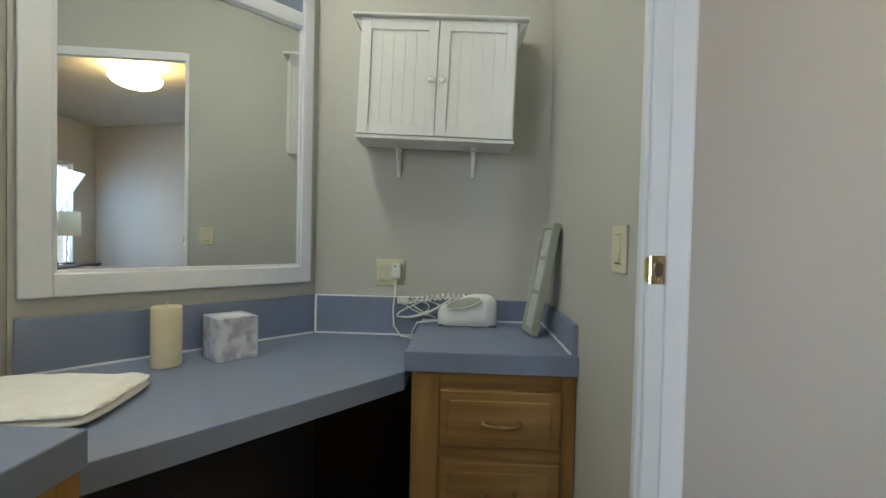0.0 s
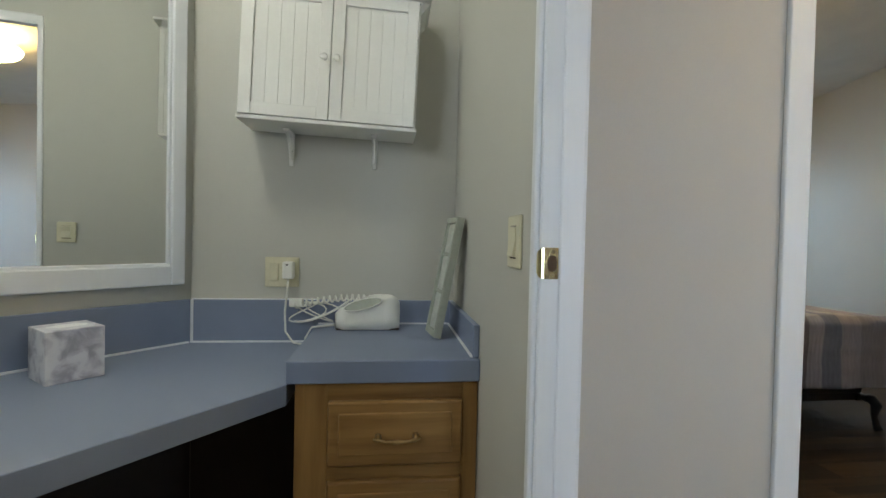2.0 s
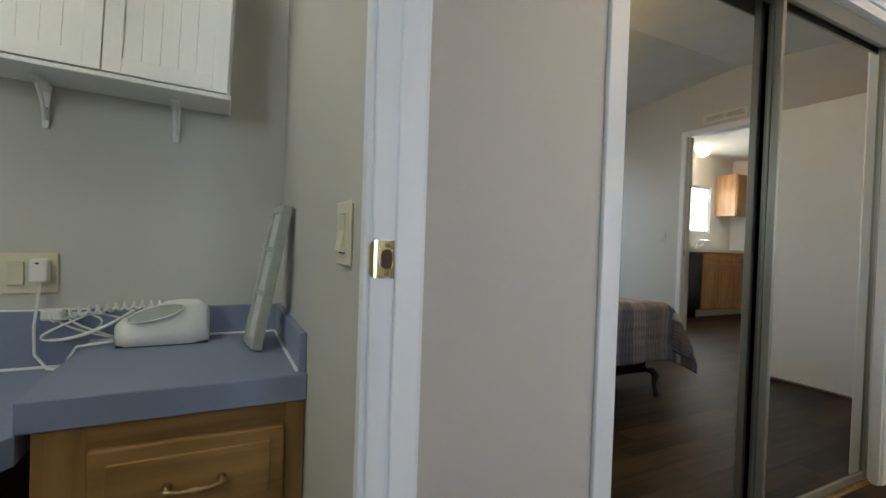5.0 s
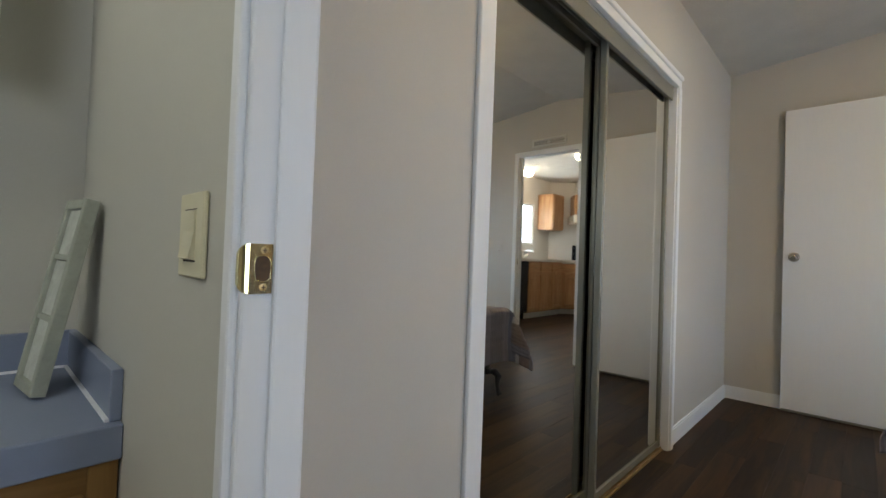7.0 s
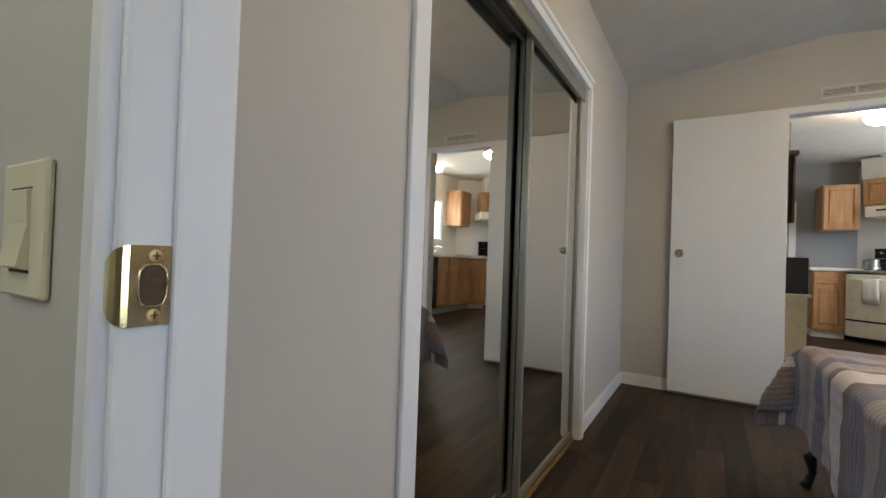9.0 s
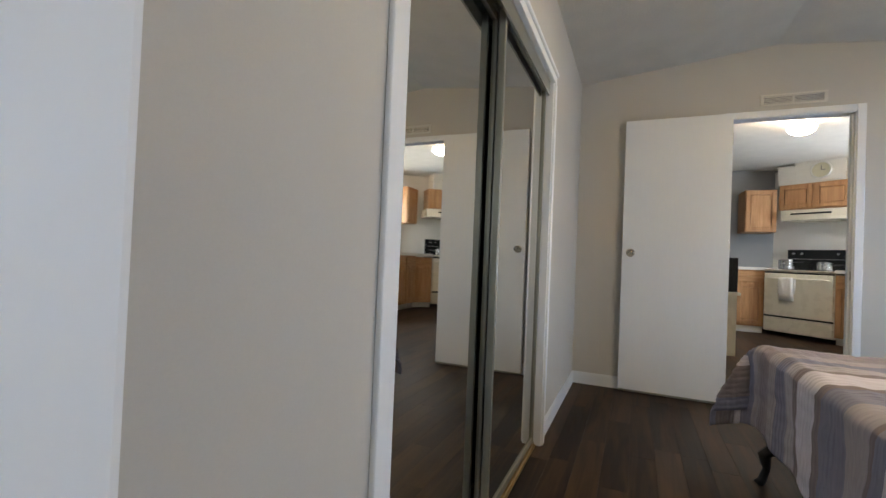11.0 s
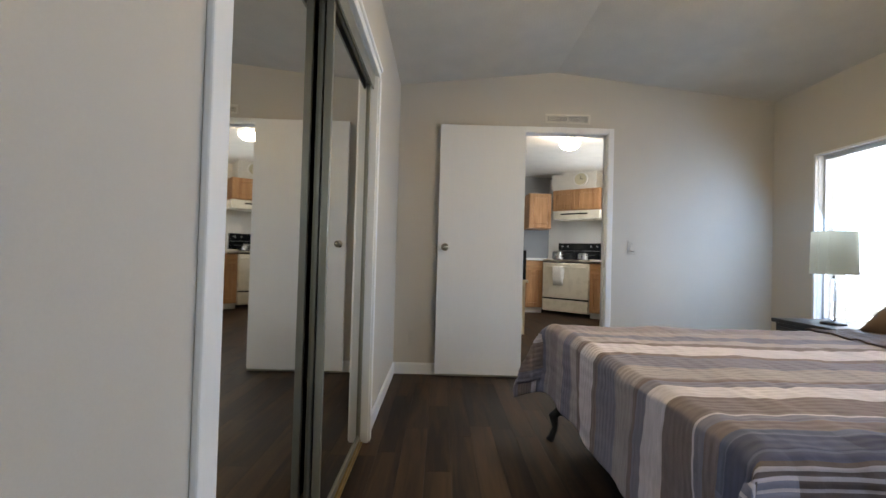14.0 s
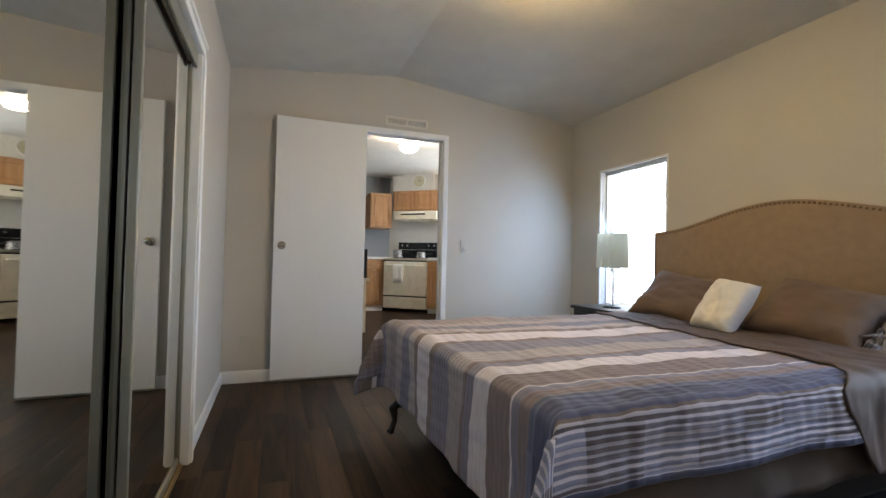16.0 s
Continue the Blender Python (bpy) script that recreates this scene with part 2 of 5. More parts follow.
def lathe(profile, n=24, m=None):
    """A turned shape: profile rows of (radius, z)."""
    bm = bmesh.new()
    rings = []
    for r, z in profile:
        if r < 1e-6:
            rings.append([bm.verts.new((0, 0, z))])
        else:
            rings.append([bm.verts.new((r * math.cos(2 * math.pi * i / n), r * math.sin(2 * math.pi * i / n), z)) for i in range(n)])
    for a, b in zip(rings, rings[1:]):
        for i in range(n):
            j = (i + 1) % n
            q = [a[i % len(a)], a[j % len(a)], b[j % len(b)], b[i % len(b)]]
            q = list(dict.fromkeys(q))
            if len(q) > 2:
                bm.faces.new(q)
    if m is not None:
        bm.transform(m)
    return bm


def add_tube(bm, pts, r, n=8):
    """A round tube along a line of points; r is one radius or one for each point."""
    pts = [Vector(p) for p in pts]
    rings, side = [], None
    for i, p in enumerate(pts):
        d = (pts[min(i + 1, len(pts) - 1)] - pts[max(i - 1, 0)]).normalized()
        if side is None:
            side = d.orthogonal().normalized()
        side = (side - d * side.dot(d)).normalized()
        up = d.cross(side)
        rad = r[i] if isinstance(r, (list, tuple)) else r
        rings.append([bm.verts.new(p + rad * (side * math.cos(2 * math.pi * k / n) + up * math.sin(2 * math.pi * k / n))) for k in range(n)])
    for a, b in zip(rings, rings[1:]):
        for k in range(n):
            bm.faces.new((a[k], a[(k + 1) % n], b[(k + 1) % n], b[k]))
    bm.faces.new(rings[0][::-1]), bm.faces.new(rings[-1])
    return bm


def tube(pts, r, n=8):
    return add_tube(bmesh.new(), pts, r, n)


def arc(p0, p1, p2, n=12):
    """A smooth bend from p0 over p1 to p2."""
    a, b, c = Vector(p0), Vector(p1), Vector(p2)
    return [a * (1 - t) ** 2 + b * 2 * t * (1 - t) + c * t * t for t in [i / n for i in range(n + 1)]]


def sheet(rows, thick=0.0):
    """A surface over a grid of points."""
    bm = bmesh.new()
    vs = [[bm.verts.new(p) for p in r] for r in rows]
    for a, b in zip(vs, vs[1:]):
        for i in range(len(a) - 1):
            bm.faces.new((a[i], a[i + 1], b[i + 1], b[i]))
    if thick:
        bmesh.ops.recalc_face_normals(bm, faces=bm.faces)
        bmesh.ops.solidify(bm, geom=bm.faces[:], thickness=thick)
    return bm


# ---- structure ----
def vault(y):
    return 2.485 - 0.107 * abs(y + 0.08)


TOPZ = 2.56
single("ground", box(-30, 40, -30, 30, -0.75, -0.7), VINYL, "pale dry ground outside", "ground", kind="structure")
single("floor", boxes([(-1.0, 9.1, -1.98, 1.83, -0.12, -0.012), (4.12, 9.1, -2.52, -1.98, -0.12, -0.012)]), DARKIN, "dark subfloor under the planks", "floor", kind="structure")
single("bathroom_floor", box(-0.925, 0.50, -1.88, 1.73, -0.012, 0.0), VINYL, "beige sheet vinyl bathroom floor", "floor", kind="structure")

bm = bmesh.new()
add_box(bm, 0.440, 0.508, -1.88, 0.185, -0.012, TOPZ)
add_box(bm, 0.440, 0.508, 0.905, 1.73, -0.012, TOPZ)
add_box(bm, 0.440, 0.508, 0.185, 0.905, 1.885, TOPZ)
single("wall_bathroom", bm, BATHWALL, "warm grey painted partition with a doorway", "wall", kind="structure")

for nm, r in (("wall_closet_near", (0.508, 1.189, 1.19, 1.29, -0.012, TOPZ)), ("wall_closet_far", (2.746, 4.08, 1.19, 1.29, -0.012, TOPZ)), ("wall_closet_above", (1.189, 2.746, 1.19, 1.29, 1.865, TOPZ))):
    single(nm, box(*r), WALL, "warm grey painted wall beside the closet doors", "wall", kind="structure")
single("wall_closet_inside", boxes([(0.508, 0.56, 1.29, 1.73, -0.012, TOPZ), (4.0, 4.08, 1.29, 1.73, -0.012, TOPZ)]), WALL, "plain closet end walls", "wall", kind="structure")

bm = bmesh.new()
add_box(bm, 4.08, 4.16, -1.88, -0.525, -0.012, TOPZ)
add_box(bm, 4.1205, 4.16, -2.42, -1.88, -0.012, TOPZ)
add_box(bm, 4.08, 4.16, 0.18, 1.73, -0.012, TOPZ)
add_box(bm, 4.08, 4.16, -0.525, 0.18, 2.0, TOPZ)
single("wall_east", bm, WALL, "warm grey painted wall with a doorway to the kitchen", "wall", kind="structure")


def pierced(x0, x1, y0, y1, holes):
    """A wall along x with window openings (x0, x1, z0, z1)."""
    bm, x = bmesh.new(), x0
    for a, b, c, d in holes:
        add_box(bm, x, a, y0, y1, -0.012, TOPZ)
        add_box(bm, a, b, y0, y1, -0.012, c)
        add_box(bm, a, b, y0, y1, d, TOPZ)
        x = b
    return add_box(bm, x, x1, y0, y1, -0.012, TOPZ)


WX0, WX1, WZ0, WZ1 = 2.95, 3.67, 0.56, 1.76
KX0, KX1, KZ0, KZ1 = 6.1, 7.45, 1.24, 1.99
single("wall_south", pierced(-0.925, 4.12, -1.98, -1.88, [(0.6, 1.16, WZ0, WZ1), (WX0, WX1, WZ0, WZ1)]), WALL, "beige painted outer wall with a window", "wall", kind="structure")
single("wall_south_kitchen", pierced(4.12, 9.1, -2.52, -2.42, [(KX0, KX1, KZ0, KZ1)]), KWALL, "pale kitchen wall with a window over the sink", "wall", kind="structure")
single("wall_north", box(-0.925, 9.1, 1.73, 1.83, -0.012, TOPZ), BATHWALL, "warm grey painted outer wall", "wall", kind="structure")
single("wall_kitchen_end", box(9.0, 9.1, -2.42, 1.73, -0.012, TOPZ), GREYW, "grey painted kitchen end wall", "wall", kind="structure")
# the opening is added, out of view, to let the fill lamp in
bm = boxes([(-1.025, -0.925, -1.98, -0.71, -0.012, TOPZ), (-1.025, -0.925, 0.11, 1.83, -0.012, TOPZ), (-1.025, -0.925, -0.71, 0.11, -0.012, 1.22), (-1.025, -0.925, -0.71, 0.11, 2.02, TOPZ)])
single("wall_west", bm, BATHWALL, "warm grey painted bathroom end wall with an added window opening", "wall", kind="structure")

# diagonal wall behind the vanity mirror
DV = Vector((-0.656, -0.755, 0)).normalized()
DN = Vector((0.755, -0.656, 0)).normalized()
DP = Vector((-0.395, 1.73, 0))


def diag(s, d, z):
    """A point s metres along the diagonal wall, d in front of it."""
    return DP + DV * s + DN * d + Vector((0, 0, z))


def diag_box(bm, s0, s1, d0, d1, z0, z1, bev=0.0):
    made = bmesh.ops.create_cube(bm, size=1.0, matrix=Matrix.LocRotScale(((s0 + s1) / 2, (d0 + d1) / 2, (z0 + z1) / 2), None, (s1 - s0, d1 - d0, z1 - z0)))
    if bev:
        bmesh.ops.bevel(bm, geom=list({e for v in made["verts"] for e in v.link_edges}), offset=bev, segments=2, profile=0.5, affect="EDGES")
    return bm


DM = Matrix(((DV.x, DN.x, 0, DP.x), (DV.y, DN.y, 0, DP.y), (0, 0, 1, 0), (0, 0, 0, 1)))


def diag_mesh(rows, bev=0.0):
    bm = bmesh.new()
    for r in rows:
        diag_box(bm, *r, bev=bev)
    bm.transform(DM)
    return bm


DLEN = 0.80
e = DP + DV * DLEN
single("wall_diagonal", prism([(DP.x, DP.y), (e.x, e.y), (-0.925, 1.73)], -0.012, TOPZ), BATHWALL, "warm grey painted diagonal wall", "wall", kind="structure")

# vaulted ceiling
bm = bmesh.new()
prof = [(-1.98, vault(-1.98)), (-0.08, vault(-0.08)), (1.83, vault(1.83)), (1.83, 2.62), (-0.08, 2.68), (-1.98, 2.62)]
a = [bm.verts.new((-1.0, y, z)) for y, z in prof]
b = [bm.verts.new((4.12, y, z)) for y, z in prof]
bm.faces.new(a), bm.faces.new(b[::-1])
for i in range(6):
    bm.faces.new((a[i], a[(i + 1) % 6], b[(i + 1) % 6], b[i]))
single("ceiling", bm, CEIL, "off-white textured vaulted ceiling", "ceiling", kind="structure")
# the kitchen's ceiling slopes less
bm = bmesh.new()
prof = [(-2.52, 2.49), (-0.08, 2.555), (1.83, 2.42), (1.83, 2.66), (-0.08, 2.74), (-2.52, 2.66)]
a = [bm.verts.new((4.1205, y, z)) for y, z in prof]
b = [bm.verts.new((9.1, y, z)) for y, z in prof]
bm.faces.new(a), bm.faces.new(b[::-1])
for i in range(6):
    bm.faces.new((a[i], a[(i + 1) % 6], b[(i + 1) % 6], b[i]))
single("ceiling_kitchen", bm, KCEIL, "off-white textured kitchen ceiling", "ceiling", kind="structure")

# baseboards
bb = 0.012
for row in [(0.508, 1.129, 1.19 - bb, 1.19), (2.785, 4.08 - bb, 1.19 - bb, 1.19), (4.08 - bb, 4.08, 0.215, 1.19), (4.08 - bb, 4.08, -1.88, -0.57), (0.52, 4.06, -1.88, -1.88 + bb), (0.508, 0.508 + bb, -1.86, 0.13)]:
    single("baseboard", add_box(box(*row, 0, 0.078), row[0] + (0.004 if row[0] > 4.05 else 0), row[1], row[2] + (0.004 if row[2] > 1 and row[0] < 4.05 else 0), row[3], 0.078, 0.09, bev=0.002), TRIM, "white painted baseboard", "baseboard", kind="structure")


# bathroom doorway: jambs, stop, casing
d1 = thing("door_frame_bathroom", "white painted bathroom door frame with a brass strike plate", "door frame", (0.48, 0.9, 0), kind="structure")
part("jamb", boxes([(0.442, 0.509, 0.882, 0.905, 0, 1.885)], bev=0.003), TRIM, d1)
part("jamb", boxes([(0.442, 0.509, 0.185, 0.203, 0, 1.885)], bev=0.003), TRIM, d1)
part("head", boxes([(0.4385, 0.509, 0.203, 0.882, 1.885, 1.915)], bev=0.002), TRIM, d1)
part("stop", boxes([(0.4705, 0.5075, 0.8770, 0.883, 0, 1.865)], bev=0.003), TRIM, d1)
part("stop", boxes([(0.4705, 0.5085, 0.202, 0.2115, 0, 1.865)], bev=0.003), TRIM, d1)
part("casing", boxes([(0.4335, 0.4435, 0.887, 0.908, 0, 1.91)], bev=0.004), TRIM, d1)
part("casing", boxes([(0.433, 0.4435, 0.156, 0.196, 0, 1.91)], bev=0.004), TRIM, d1)
part("casing", boxes([(0.4335, 0.4405, 0.194, 0.892, 1.869, 1.9095)], bev=0.003), TRIM, d1)
part("casing", boxes([(0.508, 0.516, 0.890, 0.932, 0, 1.91)], bev=0.003), TRIM, d1)
part("casing", boxes([(0.508, 0.518, 0.15, 0.195, 0, 1.91)], bev=0.003), TRIM, d1)

# strike plate with curled lip, latch hole and screws
sz = 0.927
bm = bmesh.new()
cols = [(0.4690, 0.8805), (0.4640, 0.8803), (0.458, 0.8803), (0.452, 0.8803), (0.4470, 0.8803)]
lip = [(0.4440, 0.8806), (0.4418, 0.8816), (0.4403, 0.8838), (0.4396, 0.8870)]
rowsz = [-0.0232, -0.016, -0.0105, 0.0, 0.0105, 0.016, 0.0232]
grid = [[bm.verts.new((x, y, sz + dz * (1 if i < 5 else (0.96, 0.90, 0.78, 0.58)[i - 5]))) for i, (x, y) in enumerate(cols + lip)] for dz in rowsz]
for r in range(6):
    for c in range(len(cols + lip) - 1):
        bm.faces.new((grid[r][c], grid[r][c + 1], grid[r + 1][c + 1], grid[r + 1][c]))
bmesh.ops.recalc_face_normals(bm, faces=bm.faces)
bmesh.ops.solidify(bm, geom=bm.faces[:], thickness=0.0014)
sp = part("strike_plate", bm, BRASS, d1, "polished brass strike plate with curled lip", smooth=False)
hole = [(0.0075 * math.copysign(abs(math.cos(a)) ** 0.75, math.cos(a)), 0.0118 * math.copysign(abs(math.sin(a)) ** 0.6, math.sin(a))) for a in [k * math.pi / 14 for k in range(28)]]
bm = prism(hole, 0, 0.0006)
bm.transform(Matrix.Translation((0.4595, 0.8792, sz)) @ pose(0, 0, 0, 90))
part("latch_hole", bm, HOLEW, sp, "dark latch hole")
part("hole_rim", tube([(0.4595 + x * 1.04, 0.8788, sz + z * 1.04) for x, z in hole + hole[:1]], 0.0006, 6), BRASS, sp, smooth=True)
for dz in (-0.0172, 0.0172):
    part("screw", lathe([(0, 0), (0.0038, 0), (0.0036, 0.0012), (0.0012, 0.0016), (0, 0.0010)], 14, Matrix.Translation((0.4605, 0.8793, sz + dz)) @ pose(0, 0, 0, 90)), ANTIQUE, sp)
    for w, h in ((0.0022, 0.0005), (0.0005, 0.0022)):
        part("slot", box(0.4605 - w, 0.4605 + w, 0.8776, 0.8785, sz + dz - h, sz + dz + h), HOLEW, sp)

# kitchen doorway frame
d2 = thing("door_frame_kitchen", "white painted door frame to the kitchen", "door frame", (4.08, -0.17, 0), kind="structure")
for y0, y1 in ((-0.525, -0.508), (0.163, 0.18)):
    part("jamb", box(4.074, 4.166, y0, y1, 0, 2.0, bev=0.002), TRIM, d2)
part("head", box(4.074, 4.166, -0.508, 0.163, 1.984, 2.0, bev=0.002), TRIM, d2)
part("casing", box(4.066, 4.08, -0.562, -0.515, 0, 2.035, bev=0.004), TRIM, d2)
part("casing", box(4.066, 4.08, 0.172, 0.212, 0, 2.035, bev=0.004), TRIM, d2)
part("casing", box(4.0665, 4.08, -0.515, 0.172, 1.990, 2.0345, bev=0.004), TRIM, d2)
part("stop", box(4.10, 4.135, -0.510, -0.498, 0, 1.984, bev=0.002), TRIM, d2)
part("strike_plate", box(4.086, 4.097, -0.5085, -0.5065, 0.90, 0.957, bev=0.0005), NICKEL, d2, "dull metal strike plate")

# open bedroom door folded back on the wall
bd = thing("door_kitchen", "flush white painted door standing wide open against the wall", "door", (4.04, 0.5, 0), kind="structure")
leaf = part("leaf", box(4.012, 4.046, 0.168, 0.853, 0.022, 2.015, bev=0.002), DOORW, bd)


def knob(parent, x, y, z, m):
    prof = [(0, 0), (0.031, 0), (0.031, 0.003), (0.026, 0.008), (0.012, 0.010), (0.010, 0.025), (0.016, 0.030), (0.024, 0.038), (0.026, 0.048), (0.022, 0.057), (0.010, 0.061), (0, 0.0615)]
    return part("door_knob", lathe(prof, 24, Matrix.Translation((x, y, z)) @ m), NICKEL, parent, "aged metal round door knob", smooth=True)


knob(bd, 4.012, 0.795, 1.03, pose(0, 0, 0, 0, -90))
for z in (0.25, 1.05, 1.80):
    part("hinge", tube([(4.052, 0.166, z), (4.052, 0.166, z + 0.09)], 0.006, 8), NICKEL, bd)
# dark strip in the floor gap, put there as the door's shadow line
part("sweep", box(4.008, 4.044, 0.172, 0.849, 0.008, 0.021, bev=0.001), BRONZE, bd, "dark strip standing for the shadow line under the door")

# closet opening: casings, header board, tracks
cf = thing("closet_frame", "white painted closet door casing with a wide header", "door frame", (2.0, 1.2, 0), kind="structure")
part("casing", box(1.130, 1.190, 1.176, 1.19, 0, 1.94, bev=0.004), TRIM, cf)
part("jamb", box(1.1895, 1.200, 1.182, 1.29, 0, 1.866, bev=0.002), TRIM, cf)
part("casing", box(2.745, 2.788, 1.162, 1.19, 0, 1.868, bev=0.006), TRIM, cf)
part("jamb", box(2.733, 2.7455, 1.172, 1.29, 0, 1.866, bev=0.002), TRIM, cf)
part("header", box(1.191, 2.789, 1.166, 1.19, 1.869, 1.908, bev=0.003), TRIM, cf)
part("header_cap", box(1.191, 2.797, 1.157, 1.19, 1.9085, 1.932, bev=0.006), TRIM, cf)
part("top_track", boxes([(1.201, 2.733, 1.192, 1.20, 1.80, 1.866), (1.201, 2.733, 1.2005, 1.285, 1.85, 1.866), (1.201, 2.733, 1.236, 1.240, 1.83, 1.85)], bev=0.001), BRONZE, cf, "bronze aluminium sliding track")
part("bottom_track", boxes([(1.201, 2.733, 1.196, 1.285, 0.0, 0.006), (1.201, 2.733, 1.205, 1.209, 0.006, 0.016), (1.201, 2.733, 1.238, 1.242, 0.006, 0.016), (1.201, 2.733, 1.276, 1.280, 0.006, 0.016)]), ANTIQUE, cf, "brass-coloured floor track")


def mirror_door(x0, x1, y, label):
    d = thing("sliding_mirror_door", label, "closet door", ((x0 + x1) / 2, y, 0.016), group="closet sliding doors")
    for a, b in ((x0, x0 + 0.020), (x1 - 0.020, x1)):
        part("stile", box(a, b, y - 0.013, y + 0.013, 0.016, 1.845, bev=0.003), BRONZE, d)
    for a, b in ((0.016, 0.046), (1.815, 1.845)):
        part("rail", box(x0 + 0.020, x1 - 0.020, y - 0.010, y + 0.012, a, b, bev=0.002), BRONZE, d)
    part("mirror_pane", box(x0 + 0.018, x1 - 0.018, y - 0.003, y + 0.002, 0.044, 1.817), MIRRORB, d, "slightly darkened mirror glass")
    return d


mirror_door(1.202, 1.990, 1.259, "tall mirrored sliding closet door in a bronze frame, behind its neighbour")
mirror_door(1.952, 2.731, 1.222, "tall mirrored sliding closet door in a bronze frame, in front of its neighbour")

# bedroom window
w1 = thing("window_1", "bright white framed window beside the bed", "window", (3.31, -1.93, WZ0), kind="structure")
for n, r in [("window_frame", (WX0, WX0 + 0.02, -1.96, -1.935, WZ0, WZ1)), ("window_frame", (WX1 - 0.02, WX1, -1.96, -1.935, WZ0, WZ1)), ("window_frame", (WX0 + 0.02, WX1 - 0.02, -1.96, -1.935, WZ1 - 0.03, WZ1)), ("window_frame", (WX0 + 0.02, WX1 - 0.02, -1.96, -1.935, WZ0, WZ0 + 0.03))]:
    part(n, box(*r, bev=0.003), TRIM, w1)
p = part("pane", box(WX0 + 0.02, WX1 - 0.02, -1.942, -1.939, WZ0 + 0.03, WZ1 - 0.03), GLASS, w1)
p.visible_shadow = False
part("casing", boxes([(WX0 - 0.012, WX0 + 0.004, -1.895, -1.872, WZ0 - 0.01, WZ1 + 0.012), (WX1 - 0.004, WX1 + 0.012, -1.895, -1.872, WZ0 - 0.01, WZ1 + 0.012), (WX0 + 0.004, WX1 - 0.004, -1.895, -1.872, WZ1 - 0.004, WZ1 + 0.012)], bev=0.002), TRIM, w1)
for a, b in ((WX0 + 0.001, WX0 + 0.006), (WX1 - 0.006, WX1 - 0.001)):
    part("jamb_liner", box(a, b, -1.9345, -1.8955, WZ0 + 0.001, WZ1 - 0.001), TRIM, w1)
part("window_sill", box(WX0 - 0.02, WX1 + 0.02, -1.915, -1.855, WZ0 - 0.025, WZ0 - 0.001, bev=0.004), TRIM, w1)
w2 = thing("window_2", "white framed kitchen window over the sink", "window", (6.775, -2.47, KZ0), kind="structure")
for r in [(KX0, KX0 + 0.03, -2.5, -2.44, KZ0, KZ1), (KX1 - 0.03, KX1, -2.5, -2.44, KZ0, KZ1), (KX0 + 0.03, KX1 - 0.03, -2.5, -2.44, KZ1 - 0.03, KZ1), (KX0 + 0.03, KX1 - 0.03, -2.5, -2.44, KZ0, KZ0 + 0.03), (6.76, 6.79, -2.495, -2.45, KZ0 + 0.03, KZ1 - 0.03)]:
    part("window_frame", box(*r, bev=0.003), TRIM, w2)
for a, b in ((KX0 + 0.03, 6.76), (6.79, KX1 - 0.03)):
    p = part("pane", box(a, b, -2.482, -2.479, KZ0 + 0.03, KZ1 - 0.03), GLASS, w2)
    p.visible_shadow = False
for i in range(9):
    part("blind_slat", box(KX0 + 0.035, KX1 - 0.035, -2.453, -2.447, 1.30 + i * 0.07, 1.303 + i * 0.07), TRIM, w2)
# unseen window, added to go with the bathroom fill lamp
w3 = thing("added_window_3", "unseen white framed window added to light the bathroom", "window", (-0.97, -0.30, 1.22), kind="structure")
for r in [(-1.0, -0.96, -0.71, -0.68, 1.22, 2.02), (-1.0, -0.96, 0.08, 0.11, 1.22, 2.02), (-1.0, -0.96, -0.68, 0.08, 1.99, 2.02), (-1.0, -0.96, -0.68, 0.08, 1.22, 1.25)]:
    part("window_frame", box(*r, bev=0.003), TRIM, w3)
# unseen window, added around the fill lamp beside the bed
w4 = thing("added_window_4", "unseen white framed window added to light the near side of the bed", "window", (0.88, -1.93, WZ0), kind="structure")
for r in [(0.6, 0.63, -1.96, -1.93, WZ0, WZ1), (1.13, 1.16, -1.96, -1.93, WZ0, WZ1), (0.63, 1.13, -1.96, -1.93, WZ1 - 0.03, WZ1), (0.63, 1.13, -1.96, -1.93, WZ0, WZ0 + 0.03)]:
    part("window_frame", box(*r, bev=0.003), TRIM, w4)
single("backdrop", box(-6, 14, -6.05, -6.0, -0.7, 6), OUTSIDE, "hazy bright daylight outside", "backdrop", kind="structure")
fence = thing("fence", "white slatted porch fence outside the window", "fence", (3.5, -3.4, -0.7))
for i in range(12):
    part("slat", box(1.0, 8.0, -3.42, -3.40, -0.55 + i * 0.115, -0.48 + i * 0.115), CASEW, fence)
for x in (1.0, 2.8, 4.6, 6.4, 8.0):
    part("post", box(x - 0.04, x + 0.04, -3.40, -3.32, -0.7, 0.85, bev=0.004), CASEW, fence)


# ---- vanity corner ----
# dressing table counter along the diagonal
fe0, fe1 = Vector((0.0, 1.292)), Vector((-0.405, 0.786))
low = thing("vanity_counter", "grey-blue laminate dressing counter with white caulk along the wall", "counter", (-0.4, 1.3, 0.57))
outline = [(-0.0045, 1.284), (-0.0045, 1.728), (DP.x, 1.728), (DP.x + DV.x * DLEN + 0.002, DP.y + DV.y * DLEN), (-0.922, 0.7425), (-0.443, 0.7425)]
part("worktop", prism(outline, 0.573, 0.622, bev=0.002), BLUE, low)
bs = part("backsplash", diag_mesh([(0.008, DLEN - 0.01, 0.001, 0.016, 0.6225, 0.757)], bev=0.002), BLUE, low)
part("backsplash", box(DP.x + 0.011, 0.0, 1.712, 1.729, 0.6225, 0.757, bev=0.002), BLUE, low)
part("caulk", diag_mesh([(0.016, DLEN - 0.02, 0.0155, 0.0215, 0.6222, 0.6275)]), CAULK, low)
